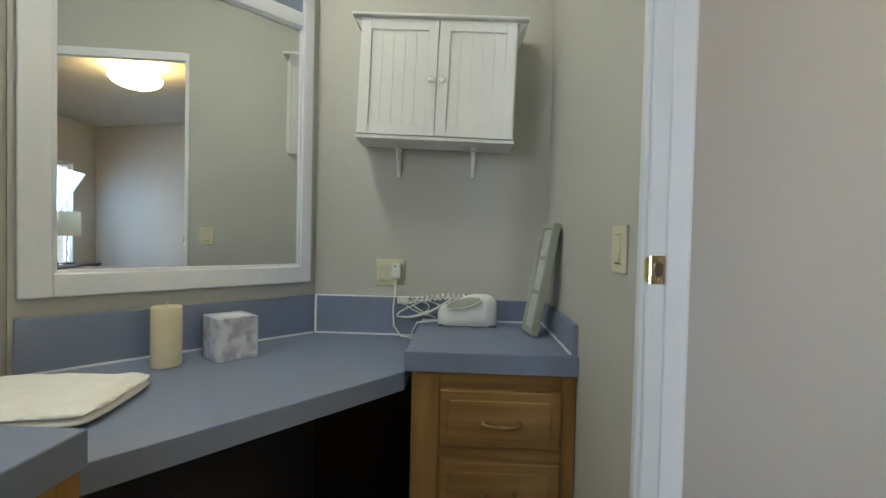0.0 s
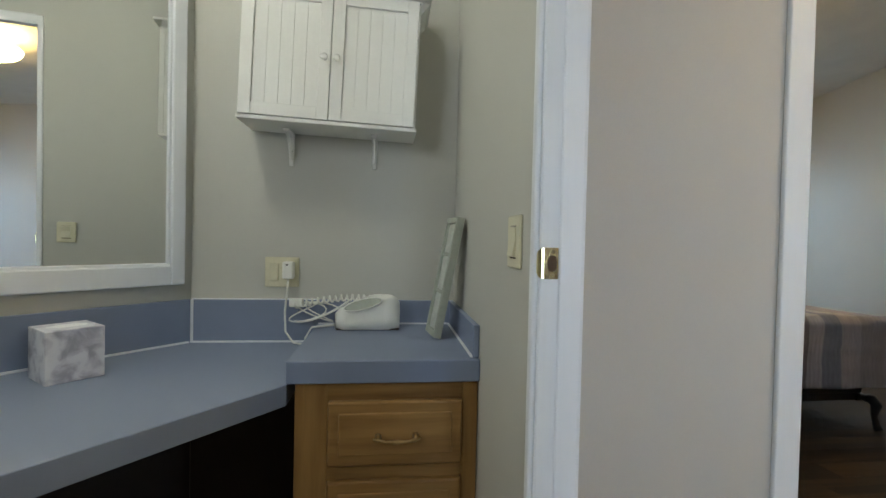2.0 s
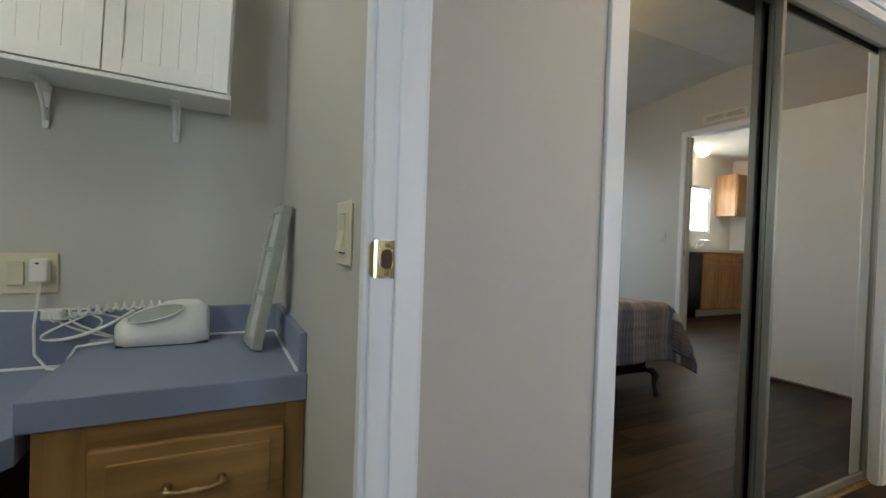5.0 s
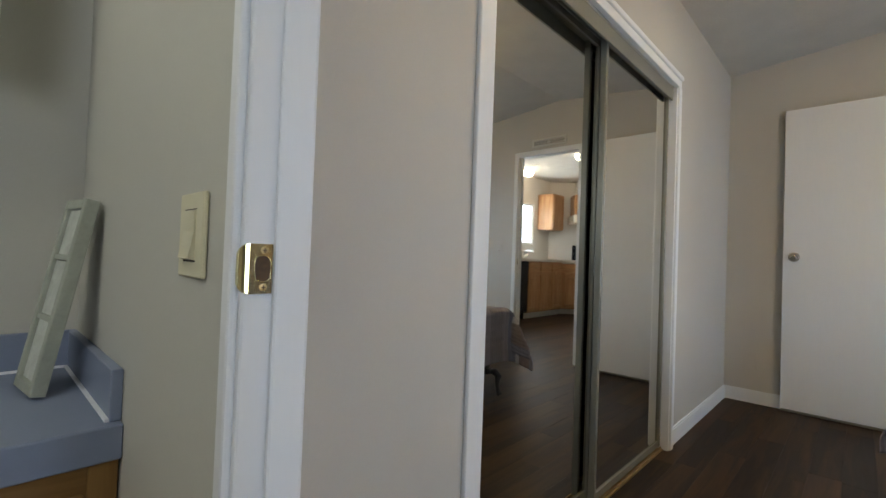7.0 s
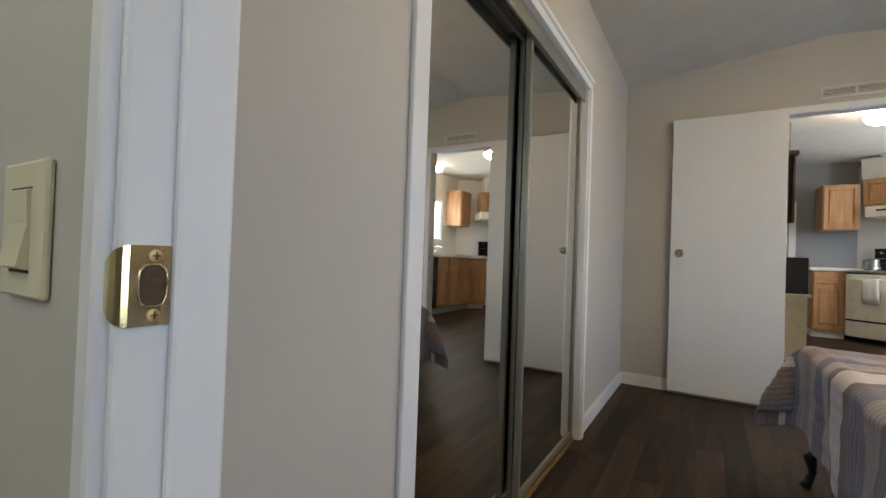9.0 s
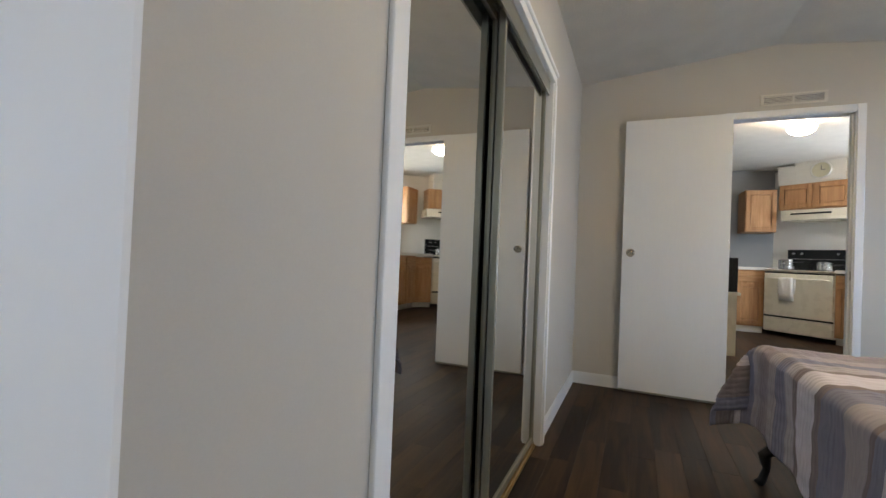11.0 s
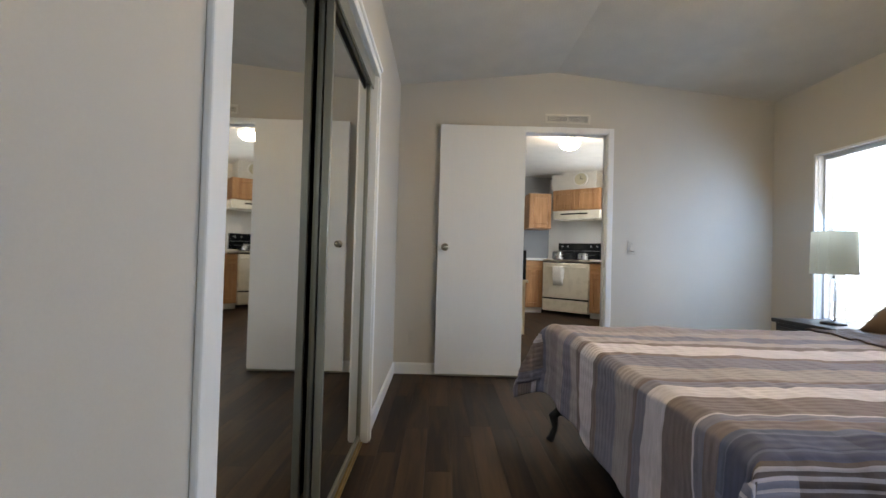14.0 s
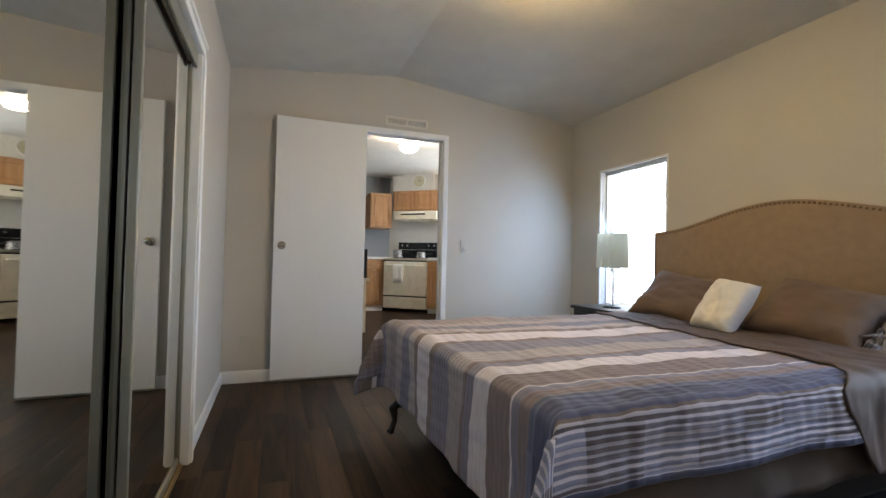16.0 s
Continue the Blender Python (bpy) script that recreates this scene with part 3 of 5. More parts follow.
part("caulk", boxes([(DP.x + 0.015, 0.0, 1.7065, 1.7125, 0.6222, 0.6275), (DP.x + 0.009, 0.0, 1.7125, 1.73, 0.7572, 0.7592)]), CAULK, low)
part("corner_bead", tube([(DP.x + 0.0105, 1.7105, 0.6226), (DP.x + 0.0105, 1.7105, 0.757)], 0.0045, 8), CAULK, low)
# brown panels coloured near-black: the shade under the counter is in their colour
part("back_panel", diag_mesh([(0.004, DLEN - 0.03, 0.002, 0.012, 0.0, 0.572)]), DARKIN, low, "brown back panel, near-black for the shade under the counter")
part("back_panel", box(DP.x + 0.0085, -0.004, 1.716, 1.7285, 0.0, 0.572), DARKIN, low, "brown back panel, near-black for the shade under the counter")


def drawer_stack(name, label, m, w, d, h, fronts, base=0.0):
    """A wooden unit with raised drawer fronts. Local x runs along the front, y into the unit."""
    u = thing(name, label, "cabinet", local=m)
    part("body", boxes([(0, 0.018, 0.0, d, base, h), (w - 0.018, w, 0.0, d, base, h), (0.018, w - 0.018, d - 0.012, d, base, h), (0.018, w - 0.018, 0.02, d - 0.012, base, base + 0.018)]), OAKV, u)
    ff = 0.045
    part("face_stile", box(0, ff + 0.028, -0.018, 0.0, base, h, bev=0.002), OAKV, u)
    part("face_stile", box(w - ff * 0.6 - 0.010, w, -0.018, 0.0, base, h, bev=0.002), OAKV, u)
    part("face_rail", box(ff + 0.028, w - ff * 0.6 - 0.010, -0.0175, 0.0, max(base, h - 0.06), h), OAK, u)
    for z0, z1 in fronts:
        dr = part("drawer_front", box(ff + 0.03, w - ff * 0.6 - 0.012, -0.034, -0.004, z0, z1, bev=0.006, seg=3), OAK, u)
        part("raised_panel", box(ff + 0.055, w - ff * 0.6 - 0.037, -0.037, -0.030, z0 + 0.026, z1 - 0.026, bev=0.003), OAK, dr)
        part("rail", box(ff + 0.028, w - ff * 0.6 - 0.010, -0.0172, 0.0, z0 - 0.036, z0 + 0.004), OAK, dr)
        cx, cz = (ff + w - ff * 0.6) / 2 + 0.012, (z0 + z1) / 2 - 0.005
        pull = bmesh.new()
        add_tube(pull, [(cx - 0.053, -0.055, cz + 0.003), (cx - 0.043, -0.059, cz + 0.001), (cx - 0.024, -0.062, cz - 0.002), (cx - 0.008, -0.063, cz - 0.002), (cx, -0.063, cz - 0.002), (cx + 0.008, -0.063, cz - 0.002), (cx + 0.024, -0.062, cz - 0.002), (cx + 0.043, -0.059, cz + 0.001), (cx + 0.053, -0.055, cz + 0.003)], [0.0025, 0.0045, 0.0032, 0.0045, 0.0062, 0.0045, 0.0032, 0.0045, 0.0025], 10)
        for s in (-1, 1):
            add_tube(pull, [(cx + s * 0.043, -0.034, cz + 0.001), (cx + s * 0.043, -0.059, cz + 0.001)], [0.008, 0.004], 10)
        part("handle", pull, ANTIQUE, dr, "antique brass drawer pull", smooth=True)
    return u


drawer_stack("drawer_cabinet", "golden oak drawer cabinet with brass pulls under the counter", pose(0.014, 1.302, 0), 0.424, 0.42, 0.626, [(0.435, 0.585), (0.250, 0.400), (0.085, 0.215)])
hi = thing("drawer_counter", "grey-blue laminate top over the drawer cabinet", "counter", (0.2, 1.5, 0.63))
part("worktop", box(-0.004, 0.4395, 1.27, 1.729, 0.6265, 0.679, bev=0.003), BLUE, hi)
part("backsplash", box(-0.004, 0.4385, 1.713, 1.729, 0.6795, 0.757, bev=0.002), BLUE, hi)
part("backsplash", box(0.424, 0.4395, 1.285, 1.7125, 0.6795, 0.757, bev=0.002), BLUE, hi)
part("caulk", boxes([(0.419, 0.4245, 1.29, 1.71, 0.6792, 0.684), (0.0, 0.419, 1.7085, 1.7135, 0.6792, 0.684)]), CAULK, hi)

drawer_stack("drawer_cabinet", "golden oak drawer cabinet beside the dressing counter", pose(-0.405, 0.10, 0, 0, 0, 90), 0.63, 0.47, 0.634, [(0.435, 0.585), (0.250, 0.400), (0.085, 0.215)])
h2 = thing("drawer_counter", "grey-blue laminate raised counter top", "counter", (-0.6, 0.4, 0.63))
part("worktop", box(-0.924, -0.385, 0.08, 0.742, 0.6345, 0.690, bev=0.003), BLUE, h2)
part("backsplash", box(-0.924, -0.909, 0.08, 1.05, 0.6905, 0.757, bev=0.002), BLUE, h2)

# framed wall mirror on the diagonal wall
S0, S1, Z0, Z1, F, FR = 0.030, 0.785, 0.806, 1.735, 0.058, 0.040
vm = thing("wall_mirror", "large white framed mirror with a blue panel above", "mirror", tuple(diag(0.4, 0.01, Z0)))
part("frame_stile", diag_mesh([(S0, S0 + FR, 0.001, 0.024, Z0, 2.12)], bev=0.004), TRIM, vm)
part("frame_stile", diag_mesh([(S1 - F * 1.1, S1, 0.001, 0.024, Z0, 2.12)], bev=0.004), TRIM, vm)
part("frame_rail", diag_mesh([(S0 + FR, S1 - F * 1.1, 0.001, 0.0235, Z0, Z0 + F)], bev=0.004), TRIM, vm)
part("frame_rail", diag_mesh([(S0 + FR, S1 - F * 1.1, 0.001, 0.0235, Z1 - 0.05, Z1)], bev=0.004), TRIM, vm)
part("frame_rail", diag_mesh([(S0 + FR, S1 - F * 1.1, 0.001, 0.0235, 2.07, 2.12)], bev=0.004), TRIM, vm)
part("bead", diag_mesh([(S0 + FR - 0.002, S0 + FR + 0.008, 0.006, 0.016, Z0 + F, Z1 - 0.05), (S1 - F * 1.1 - 0.008, S1 - F * 1.1 + 0.002, 0.006, 0.016, Z0 + F, Z1 - 0.05), (S0 + FR, S1 - F * 1.1, 0.006, 0.0162, Z0 + F - 0.002, Z0 + F + 0.008), (S0 + FR, S1 - F * 1.1, 0.006, 0.0162, Z1 - 0.058, Z1 - 0.048)], bev=0.002), TRIM, vm)
part("mirror_pane", diag_mesh([(S0 + FR - 0.004, S1 - F * 1.1 + 0.004, 0.003, 0.008, Z0 + F - 0.004, Z1 - 0.046)]), MIRROR, vm, "clear mirror glass")
part("upper_panel", diag_mesh([(S0 + FR - 0.004, S1 - F * 1.1 + 0.004, 0.003, 0.010, Z1 - 0.004, 2.074)]), BLUE, vm, "grey-blue inset panel")

# white wall cabinet, hung a little out of level
WCM = pose(0.037, 1.729, 1.2845, 0, 1.9, 0) @ Matrix.Diagonal((0.965, 1, 0.955, 1))
wc = thing("wall_cabinet", "white beadboard two-door wall cabinet with round knobs on brackets", "cabinet", local=WCM)
part("body", boxes([(-0.262, -0.249, -0.145, 0.0, 0.012, 0.398), (0.250, 0.263, -0.145, 0.0, 0.012, 0.398), (-0.249, 0.250, -0.013, 0.0, 0.012, 0.398), (-0.249, 0.250, -0.143, -0.013, 0.19, 0.203)]), CASEW, wc)
part("base_board", box(-0.265, 0.266, -0.16, 0.0, 0.0, 0.0118, bev=0.002), CASEW, wc)
part("top_board", box(-0.291, 0.292, -0.176, 0.0, 0.4035, 0.4135, bev=0.003), CASEW, wc)
part("crown", prism([(-0.265, 0.0), (0.266, 0.0), (0.266, -0.157), (-0.265, -0.157)], 0.3982, 0.4033), CASEW, wc)
for sx, x in ((-1, -0.2623), (1, 0.2633)):
    cv = bmesh.new()
    prof = [(0.0, 0.4032), (0.023, 0.4032), (0.021, 0.393), (0.012, 0.385), (0.006, 0.375), (0.0, 0.366)]
    fa, fb = [cv.verts.new((x + sx * p, -0.15, z)) for p, z in prof], [cv.verts.new((x + sx * p, -0.001, z)) for p, z in prof]
    cv.faces.new(fa), cv.faces.new(fb[::-1])
    for i in range(6):
        cv.faces.new((fa[i], fa[(i + 1) % 6], fb[(i + 1) % 6], fb[i]))
    bmesh.ops.recalc_face_normals(cv, faces=cv.faces[:])
    part("side_moulding", cv, CASEW, wc)
for x0, x1, kx in ((-0.260, -0.0010, -0.017), (0.0015, 0.256, 0.019)):
    d = part("door", box(x0 + 0.034, x1 - 0.034, -0.1505, -0.1458, 0.044, 0.372), CASEW, wc)
    part("stile", box(x0, x0 + 0.036, -0.163, -0.146, 0.014, 0.397, bev=0.0015), CASEW, d)
    part("stile", box(x1 - 0.034, x1, -0.163, -0.146, 0.014, 0.397, bev=0.0015), CASEW, d)
    part("rail", box(x0 + 0.036, x1 - 0.034, -0.1627, -0.146, 0.014, 0.050, bev=0.0008), CASEW, d)
    part("rail", box(x0 + 0.036, x1 - 0.034, -0.1627, -0.146, 0.364, 0.397, bev=0.0008), CASEW, d)
    n = 5
    w = (x1 - x0 - 0.070) / n
    for i in range(n):
        part("bead_board", box(x0 + 0.036 + i * w + 0.0002, x0 + 0.036 + (i + 1) * w - 0.0002, -0.1565, -0.1506, 0.0495, 0.3645, bev=0.0007), CASEW, d)
    part("knob", lathe([(0, 0), (0.005, 0), (0.0045, 0.008), (0.0095, 0.012), (0.0112, 0.017), (0.008, 0.021), (0, 0.0215)], 18, Matrix.Translation((kx, -0.163, 0.196)) @ pose(0, 0, 0, 90)), CASEW, d, smooth=True)


def bracket(x, zt):
    b = thing("shelf_bracket", "white metal shelf bracket under the cabinet", "bracket", (x, 1.70, 1.2), group="brackets under the cabinet")
    up = box(x - 0.010, x + 0.010, 1.7205, 1.7295, 1.186, zt, bev=0.002)
    for v in up.verts:
        if v.co.z < 1.25:
            v.co.x = x + (v.co.x - x) * 0.62
    part("upright", up, CASEW, b)
    part("arm", box(x - 0.010, x + 0.010, 1.64, 1.7205, zt - 0.010, zt, bev=0.002), CASEW, b)
    part("brace", tube(arc((x, 1.718, 1.205), (x, 1.70, 1.25), (x, 1.66, zt - 0.010)), 0.0055, 6), CASEW, b)
    part("screw", lathe([(0, 0), (0.004, 0), (0.003, 0.0018), (0, 0.002)], 10, Matrix.Translation((x, 1.7205, 1.232)) @ pose(0, 0, 0, 90)), GALV, b)


bracket(-0.095, 1.2868), bracket(0.168, 1.2808)

# outlet plate with switch and plug, wall switches


def switch_plate(m, label, material=None, sx=1.12, sz_=0.80):
    """A single rocker switch; local x along the wall, y towards the room, z up."""
    material = material or IVORY
    s = thing("light_switch", label, "light switch", local=m @ Matrix.Diagonal((sx, 1, sz_, 1)), group="light switches")
    part("plate", box(-0.036, 0.036, 0.0, 0.006, -0.058, 0.058, bev=0.003), material, s)
    rk = bmesh.new()
    v = [(-0.016, 0.0065, -0.034), (0.016, 0.0065, -0.034), (-0.016, 0.0125, -0.031), (0.016, 0.0125, -0.031), (-0.016, 0.0075, 0.005), (0.016, 0.0075, 0.005), (-0.016, 0.0085, 0.032), (0.016, 0.0085, 0.032), (-0.016, 0.0055, 0.034), (0.016, 0.0055, 0.034)]
    q = [rk.verts.new(p) for p in v]
    for i in range(0, 8, 2):
        rk.faces.new((q[i], q[i + 1], q[i + 3], q[i + 2]))
    rk.faces.new([q[i] for i in (0, 2, 4, 6, 8)]), rk.faces.new([q[i] for i in (9, 7, 5, 3, 1)]), rk.faces.new((q[8], q[9], q[1], q[0]))
    part("rocker", rk, material, s)
    for z0, z1 in ((-0.0365, -0.034), (0.034, 0.0352)):
        part("gap", box(-0.0172, 0.0172, 0.0060, 0.0064, z0, z1), DARKIN, s)
    return s


switch_plate(pose(0.4398, 0.999, 0.958, 0, 0, 90), "ivory rocker light switch on the bathroom wall", None, 1.04, 0.79)
# second switch takes the wall paint: the shade on its plate is in the colour
switch_plate(pose(4.0798, -0.728, 1.068, 0, 0, 90), "rocker light switch greyed to the wall colour for shade, beside the kitchen doorway", WALL, 0.95, 0.95)
op = thing("outlet_plate", "ivory double wall plate with a rocker switch and a plug", "outlet", (-0.12, 1.73, 0.85))
part("plate", box(-0.172, -0.066, 1.7235, 1.7295, 0.797, 0.893, bev=0.003), IVORY, op)
part("rocker", box(-0.158, -0.128, 1.716, 1.724, 0.817, 0.874, bev=0.003), IVORY, op)
plug = part("plug", box(-0.112, -0.078, 1.690, 1.7232, 0.825, 0.880, bev=0.006, seg=3), WPLAST, op, "white plastic plug adapter")
part("light", box(-0.100, -0.093, 1.6890, 1.6896, 0.868, 0.872), DARKIN, plug)
for x, y, z, lab in ((4.0785, 1.035, 0.29, "painted-over outlet plate low on the wall"),):
    o2 = thing("outlet", lab, "outlet", (x, y, z))
    part("plate", box(4.0745, 4.0795, y - 0.036, y + 0.036, z - 0.057, z + 0.057, bev=0.002), WALL, o2)
    for dz in (-0.022, 0.022):
        part("socket", box(4.0728, 4.0745, y - 0.017, y + 0.017, z + dz - 0.014, z + dz + 0.014, bev=0.0006), WALL, o2)

# corded appliance with a loop handle
ph = thing("telephone", "white plastic corded telephone with a loop handset on the counter", "telephone", (0.16, 1.645, 0.679))
rows = []
for i in range(25):
    u = i / 24
    x = 0.060 + 0.198 * u
    hgt = 0.060 + 0.044 * (0.5 - 0.5 * math.cos(math.pi * min(1, u / 0.66)))
    hgt -= 0.016 * max(0, 1 - u / 0.10) ** 2 + 0.026 * max(0, (u - 0.80) / 0.20) ** 2.5
    wid = 0.038 * min(1, (u + 0.02) / 0.16) ** 0.5 * min(1, (1.02 - u) / 0.22) ** 0.5
    rows.append([(x, 1.645 + wid * math.copysign(abs(math.cos(a)) ** 0.6, math.cos(a)) * (1.0 - 0.10 * abs(math.sin(a)) ** 3), 0.682 + hgt * (abs(math.sin(a)) ** 0.68)) for a in [math.pi * k / 16 for k in range(17)]])
bm = sheet(rows)
bmesh.ops.holes_fill(bm, edges=[e for e in bm.edges if e.is_boundary])
part("body", bm, WPLAST, ph, smooth=True)
SLOTM = Matrix.Translation((0.146, 1.610, 0.757)) @ pose(0, 0, 0, 62, -14)
# no hollow is cut: a grey disc carries the shade of the grip opening
part("slot", lathe([(0, 0), (1, 0), (0.92, 0.5), (0, 0.6)], 28, SLOTM @ Matrix.Diagonal((0.058, 0.0165, 0.009, 1))), GALV, ph, "grey disc painted as the shade in the grip opening")
part("slot_rim", tube([tuple(SLOTM @ Vector((0.059 * math.cos(k * math.pi / 14), 0.017 * math.sin(k * math.pi / 14), 0.004))) for k in range(29)], 0.0022, 6), WPLAST, ph, smooth=True)
part("foot", box(0.066, 0.256, 1.612, 1.679, 0.6792, 0.6835, bev=0.001), DARKIN, ph)
cc = thing("coiled_cable", "white coiled telephone cable lying in a tangle on the counter", "cable", (-0.05, 1.68, 0.68))
pts, N = [], 300
for i in range(N):
    u = i / (N - 1)
    c = Vector((-0.075 + 0.27 * u, 1.690 - 0.02 * u, 0.742 + 0.028 * math.sin(u * 2.2)))
    a = u * 2 * math.pi * 15
    pts.append(c + Vector((0.002 * math.cos(a), 0.009 * math.cos(a), 0.009 * math.sin(a))))
part("coiled_cord", tube(pts, 0.0034, 6), WPLAST, cc, smooth=True)
part("cable", tube([(-0.095, 1.704, 0.826), (-0.097, 1.700, 0.78), (-0.102, 1.697, 0.72), (-0.098, 1.690, 0.66), (-0.070, 1.672, 0.629), (-0.030, 1.650, 0.627), (-0.028, 1.64, 0.650), (-0.010, 1.64, 0.6835), (0.06, 1.645, 0.690)], 0.0032, 7), WPLAST, cc, smooth=True)
pts = [Vector((-0.055 + 0.05 * math.sin(3.1 * a) + 0.012 * a, 1.694 + 0.008 * math.cos(2 * a), 0.722 + 0.030 * math.sin(2.3 * a + 0.6))) for a in [k * 0.13 for k in range(52)]]
part("tangle", tube(pts, 0.0026, 6), WPLAST, cc, smooth=True)
part("cable", tube(arc((-0.07, 1.69, 0.692), (0.0, 1.66, 0.69), (0.10, 1.625, 0.765), 16), 0.0036, 7), WPLAST, cc, smooth=True)
part("connector", box(-0.088, -0.045, 1.682, 1.706, 0.738, 0.764, bev=0.004), WPLAST, cc)

# narrow picture frame leaning in the corner
fm = pose(0.352, 1.530, 0.684, 0, 0, -83) @ pose(0, 0, 0, -10.5, 0, 0) @ Matrix.Diagonal((1.15, 1, 1, 1))
pf = thing("picture_frame", "narrow grey-green multi-opening picture frame leaning against the wall", "picture frame", local=fm)
part("frame", boxes([(-0.050, -0.037, -0.011, 0.011, 0.0, 0.346), (0.037, 0.050, -0.011, 0.011, 0.0, 0.346), (-0.037, 0.037, -0.011, 0.011, 0.0, 0.018), (-0.037, 0.037, -0.011, 0.011, 0.328, 0.346), (-0.037, 0.037, -0.009, 0.009, 0.122, 0.132), (-0.037, 0.037, -0.009, 0.009, 0.232, 0.242)], bev=0.002), GALV, pf)
for z0, z1 in ((0.019, 0.121), (0.133, 0.231), (0.243, 0.327)):
    part("insert", box(-0.036, 0.036, -0.004, 0.004, z0, z1), MAT_IN, pf)
part("backing", box(-0.037, 0.037, 0.005, 0.008, 0.012, 0.336), DARKIN, pf)

# candle, tissue box, folded towel
cx, cy = -0.629, 1.262
ca = thing("candle", "cream pillar candle with a wick on the counter", "candle", (cx, cy, 0.622))
part("wax", lathe([(0, 0), (0.034, 0), (0.0362, 0.003), (0.0358, 0.05), (0.0362, 0.10), (0.0357, 0.151), (0.0345, 0.156), (0.030, 0.1545), (0.012, 0.1515), (0, 0.151)], 32, Matrix.Translation((cx, cy, 0.6222))), WAX, ca, smooth=True)
part("wick", tube(arc((cx, cy, 0.772), (cx, cy, 0.783), (cx + 0.003, cy, 0.788), 4), 0.0016, 6), CAULK, ca)
tb = thing("tissue_box", "square floral grey and white tissue box on the counter", "tissue box", local=pose(-0.517, 1.372, 0.6222, 0, 0, 50))
TISSUE, n_, l_, b_ = principled("floral_card")
tc_, v1, r1 = n_.new("ShaderNodeTexCoord"), n_.new("ShaderNodeTexNoise"), n_.new("ShaderNodeValToRGB")
v1.inputs["Scale"].default_value, v1.inputs["Detail"].default_value, v1.inputs["Distortion"].default_value = 30, 4, 0.5
for pos, col in ((0.36, (0.36, 0.36, 0.43)), (0.47, (0.50, 0.50, 0.57)), (0.58, (0.64, 0.65, 0.70))):
    el = r1.color_ramp.elements.new(pos)
    el.color = (*col, 1)
r1.color_ramp.elements[0].color, r1.color_ramp.elements[-1].color = (0.26, 0.24, 0.29, 1), (0.72, 0.73, 0.77, 1)
l_.new(tc_.outputs["Object"], v1.inputs["Vector"]), l_.new(v1.outputs[0], r1.inputs[0]), l_.new(r1.outputs[0], b_.inputs["Base Color"])
b_.inputs["Roughness"].default_value = 0.4
part("carton", box(-0.055, 0.055, -0.055, 0.055, 0, 0.118, bev=0.002), TISSUE, tb)
part("slit", lathe([(0, 0), (1, 0), (0.95, 0.3), (0, 0.3)], 24, Matrix.Translation((0, 0, 0.1175)) @ Matrix.Diagonal((0.040, 0.022, 0.004, 1))), CAULK, tb, "white oval opening film")
tw = thing("folded_towel", "cream folded bath towel on the counter", "towel", local=pose(-0.684, 0.962, 0.6222, 0, 0, 11))
for k in range(2):
    z = 0.0005 + k * 0.0150
    bm = bmesh.new()
    nx, ny = 26, 22
    for sd in (1, -1):
        vs = [[bm.verts.new(((2 * i / nx - 1) * (0.162 - 0.002 * k) * (1 - 0.07 * (2 * j / ny - 1) ** 4), (2 * j / ny - 1) * 0.128 * (1 - 0.07 * (2 * i / nx - 1) ** 4), z + 0.0105 + sd * 0.0105 * (max(0, 1 - abs(2 * i / nx - 1) ** 5) * max(0, 1 - abs(2 * j / ny - 1) ** 5)) ** 0.5 + (0.004 * noise.noise(Vector((i * 0.28, j * 0.3, k * 3.0))) if sd > 0 and k == 1 else 0))) for i in range(nx + 1)] for j in range(ny + 1)]
        for j in range(ny):
            for i in range(nx):
                bm.faces.new((vs[j][i], vs[j][i + 1], vs[j + 1][i + 1], vs[j + 1][i]))
    bmesh.ops.remove_doubles(bm, verts=bm.verts, dist=0.0005)
    part("fold", bm, TOWEL, tw, smooth=True)


# ---- bedroom ----
def dome_lamp(name, label, x, y, r, h, drop, glow):
    z = (vault(y) if x < 4.12 else 2.555 - 0.0266 * abs(y + 0.08)) - drop
    lm = thing(name, label, "ceiling light", (x, y, z))
    part("base", lathe([(0, 0.05 + drop), (r * 0.42, 0.05 + drop), (r * 0.42, 0.010), (r * 0.3, 0.0), (0, 0.0)], 32, Matrix.Translation((x, y, z))), CASEW, lm)
    prof = [(r * math.cos(a), -0.014 - h * math.sin(a)) for a in [i * math.pi / 2 / 8 for i in range(9)]]
    prof[-1] = (0, prof[-1][1])
    part("glass_shade", lathe([(r * 0.3, -0.004), (r * 0.96, -0.004)] + prof, 32, Matrix.Translation((x, y, z))), glow, lm, "lit frosted glass bowl", smooth=True)
    part("finial", lathe([(0, 0), (0.010, 0), (0.008, -0.010), (0, -0.016)], 12, Matrix.Translation((x, y, z - 0.014 - h))), ANTIQUE, lm)
    return lm


dome_lamp("ceiling_light", "frosted glass bowl ceiling light glowing warm in the bedroom", 2.2, -0.35, 0.205, 0.095, 0.10, LAMP_BED)
dome_lamp("ceiling_light", "small lit bowl ceiling light in the kitchen", 6.05, -0.765, 0.125, 0.08, 0.10, LAMP_KIT)
# the bathroom bowl is added out of view, to throw light from upper left
dome_lamp("ceiling_light", "unseen lit bowl added to light the bathroom from above", -0.52, 0.95, 0.13, 0.07, 0.04, LAMP_BATH)
dome_lamp("ceiling_light", "small lit globe light over the kitchen sink", 6.72, -2.10, 0.09, 0.09, 0.03, LAMP_KIT)

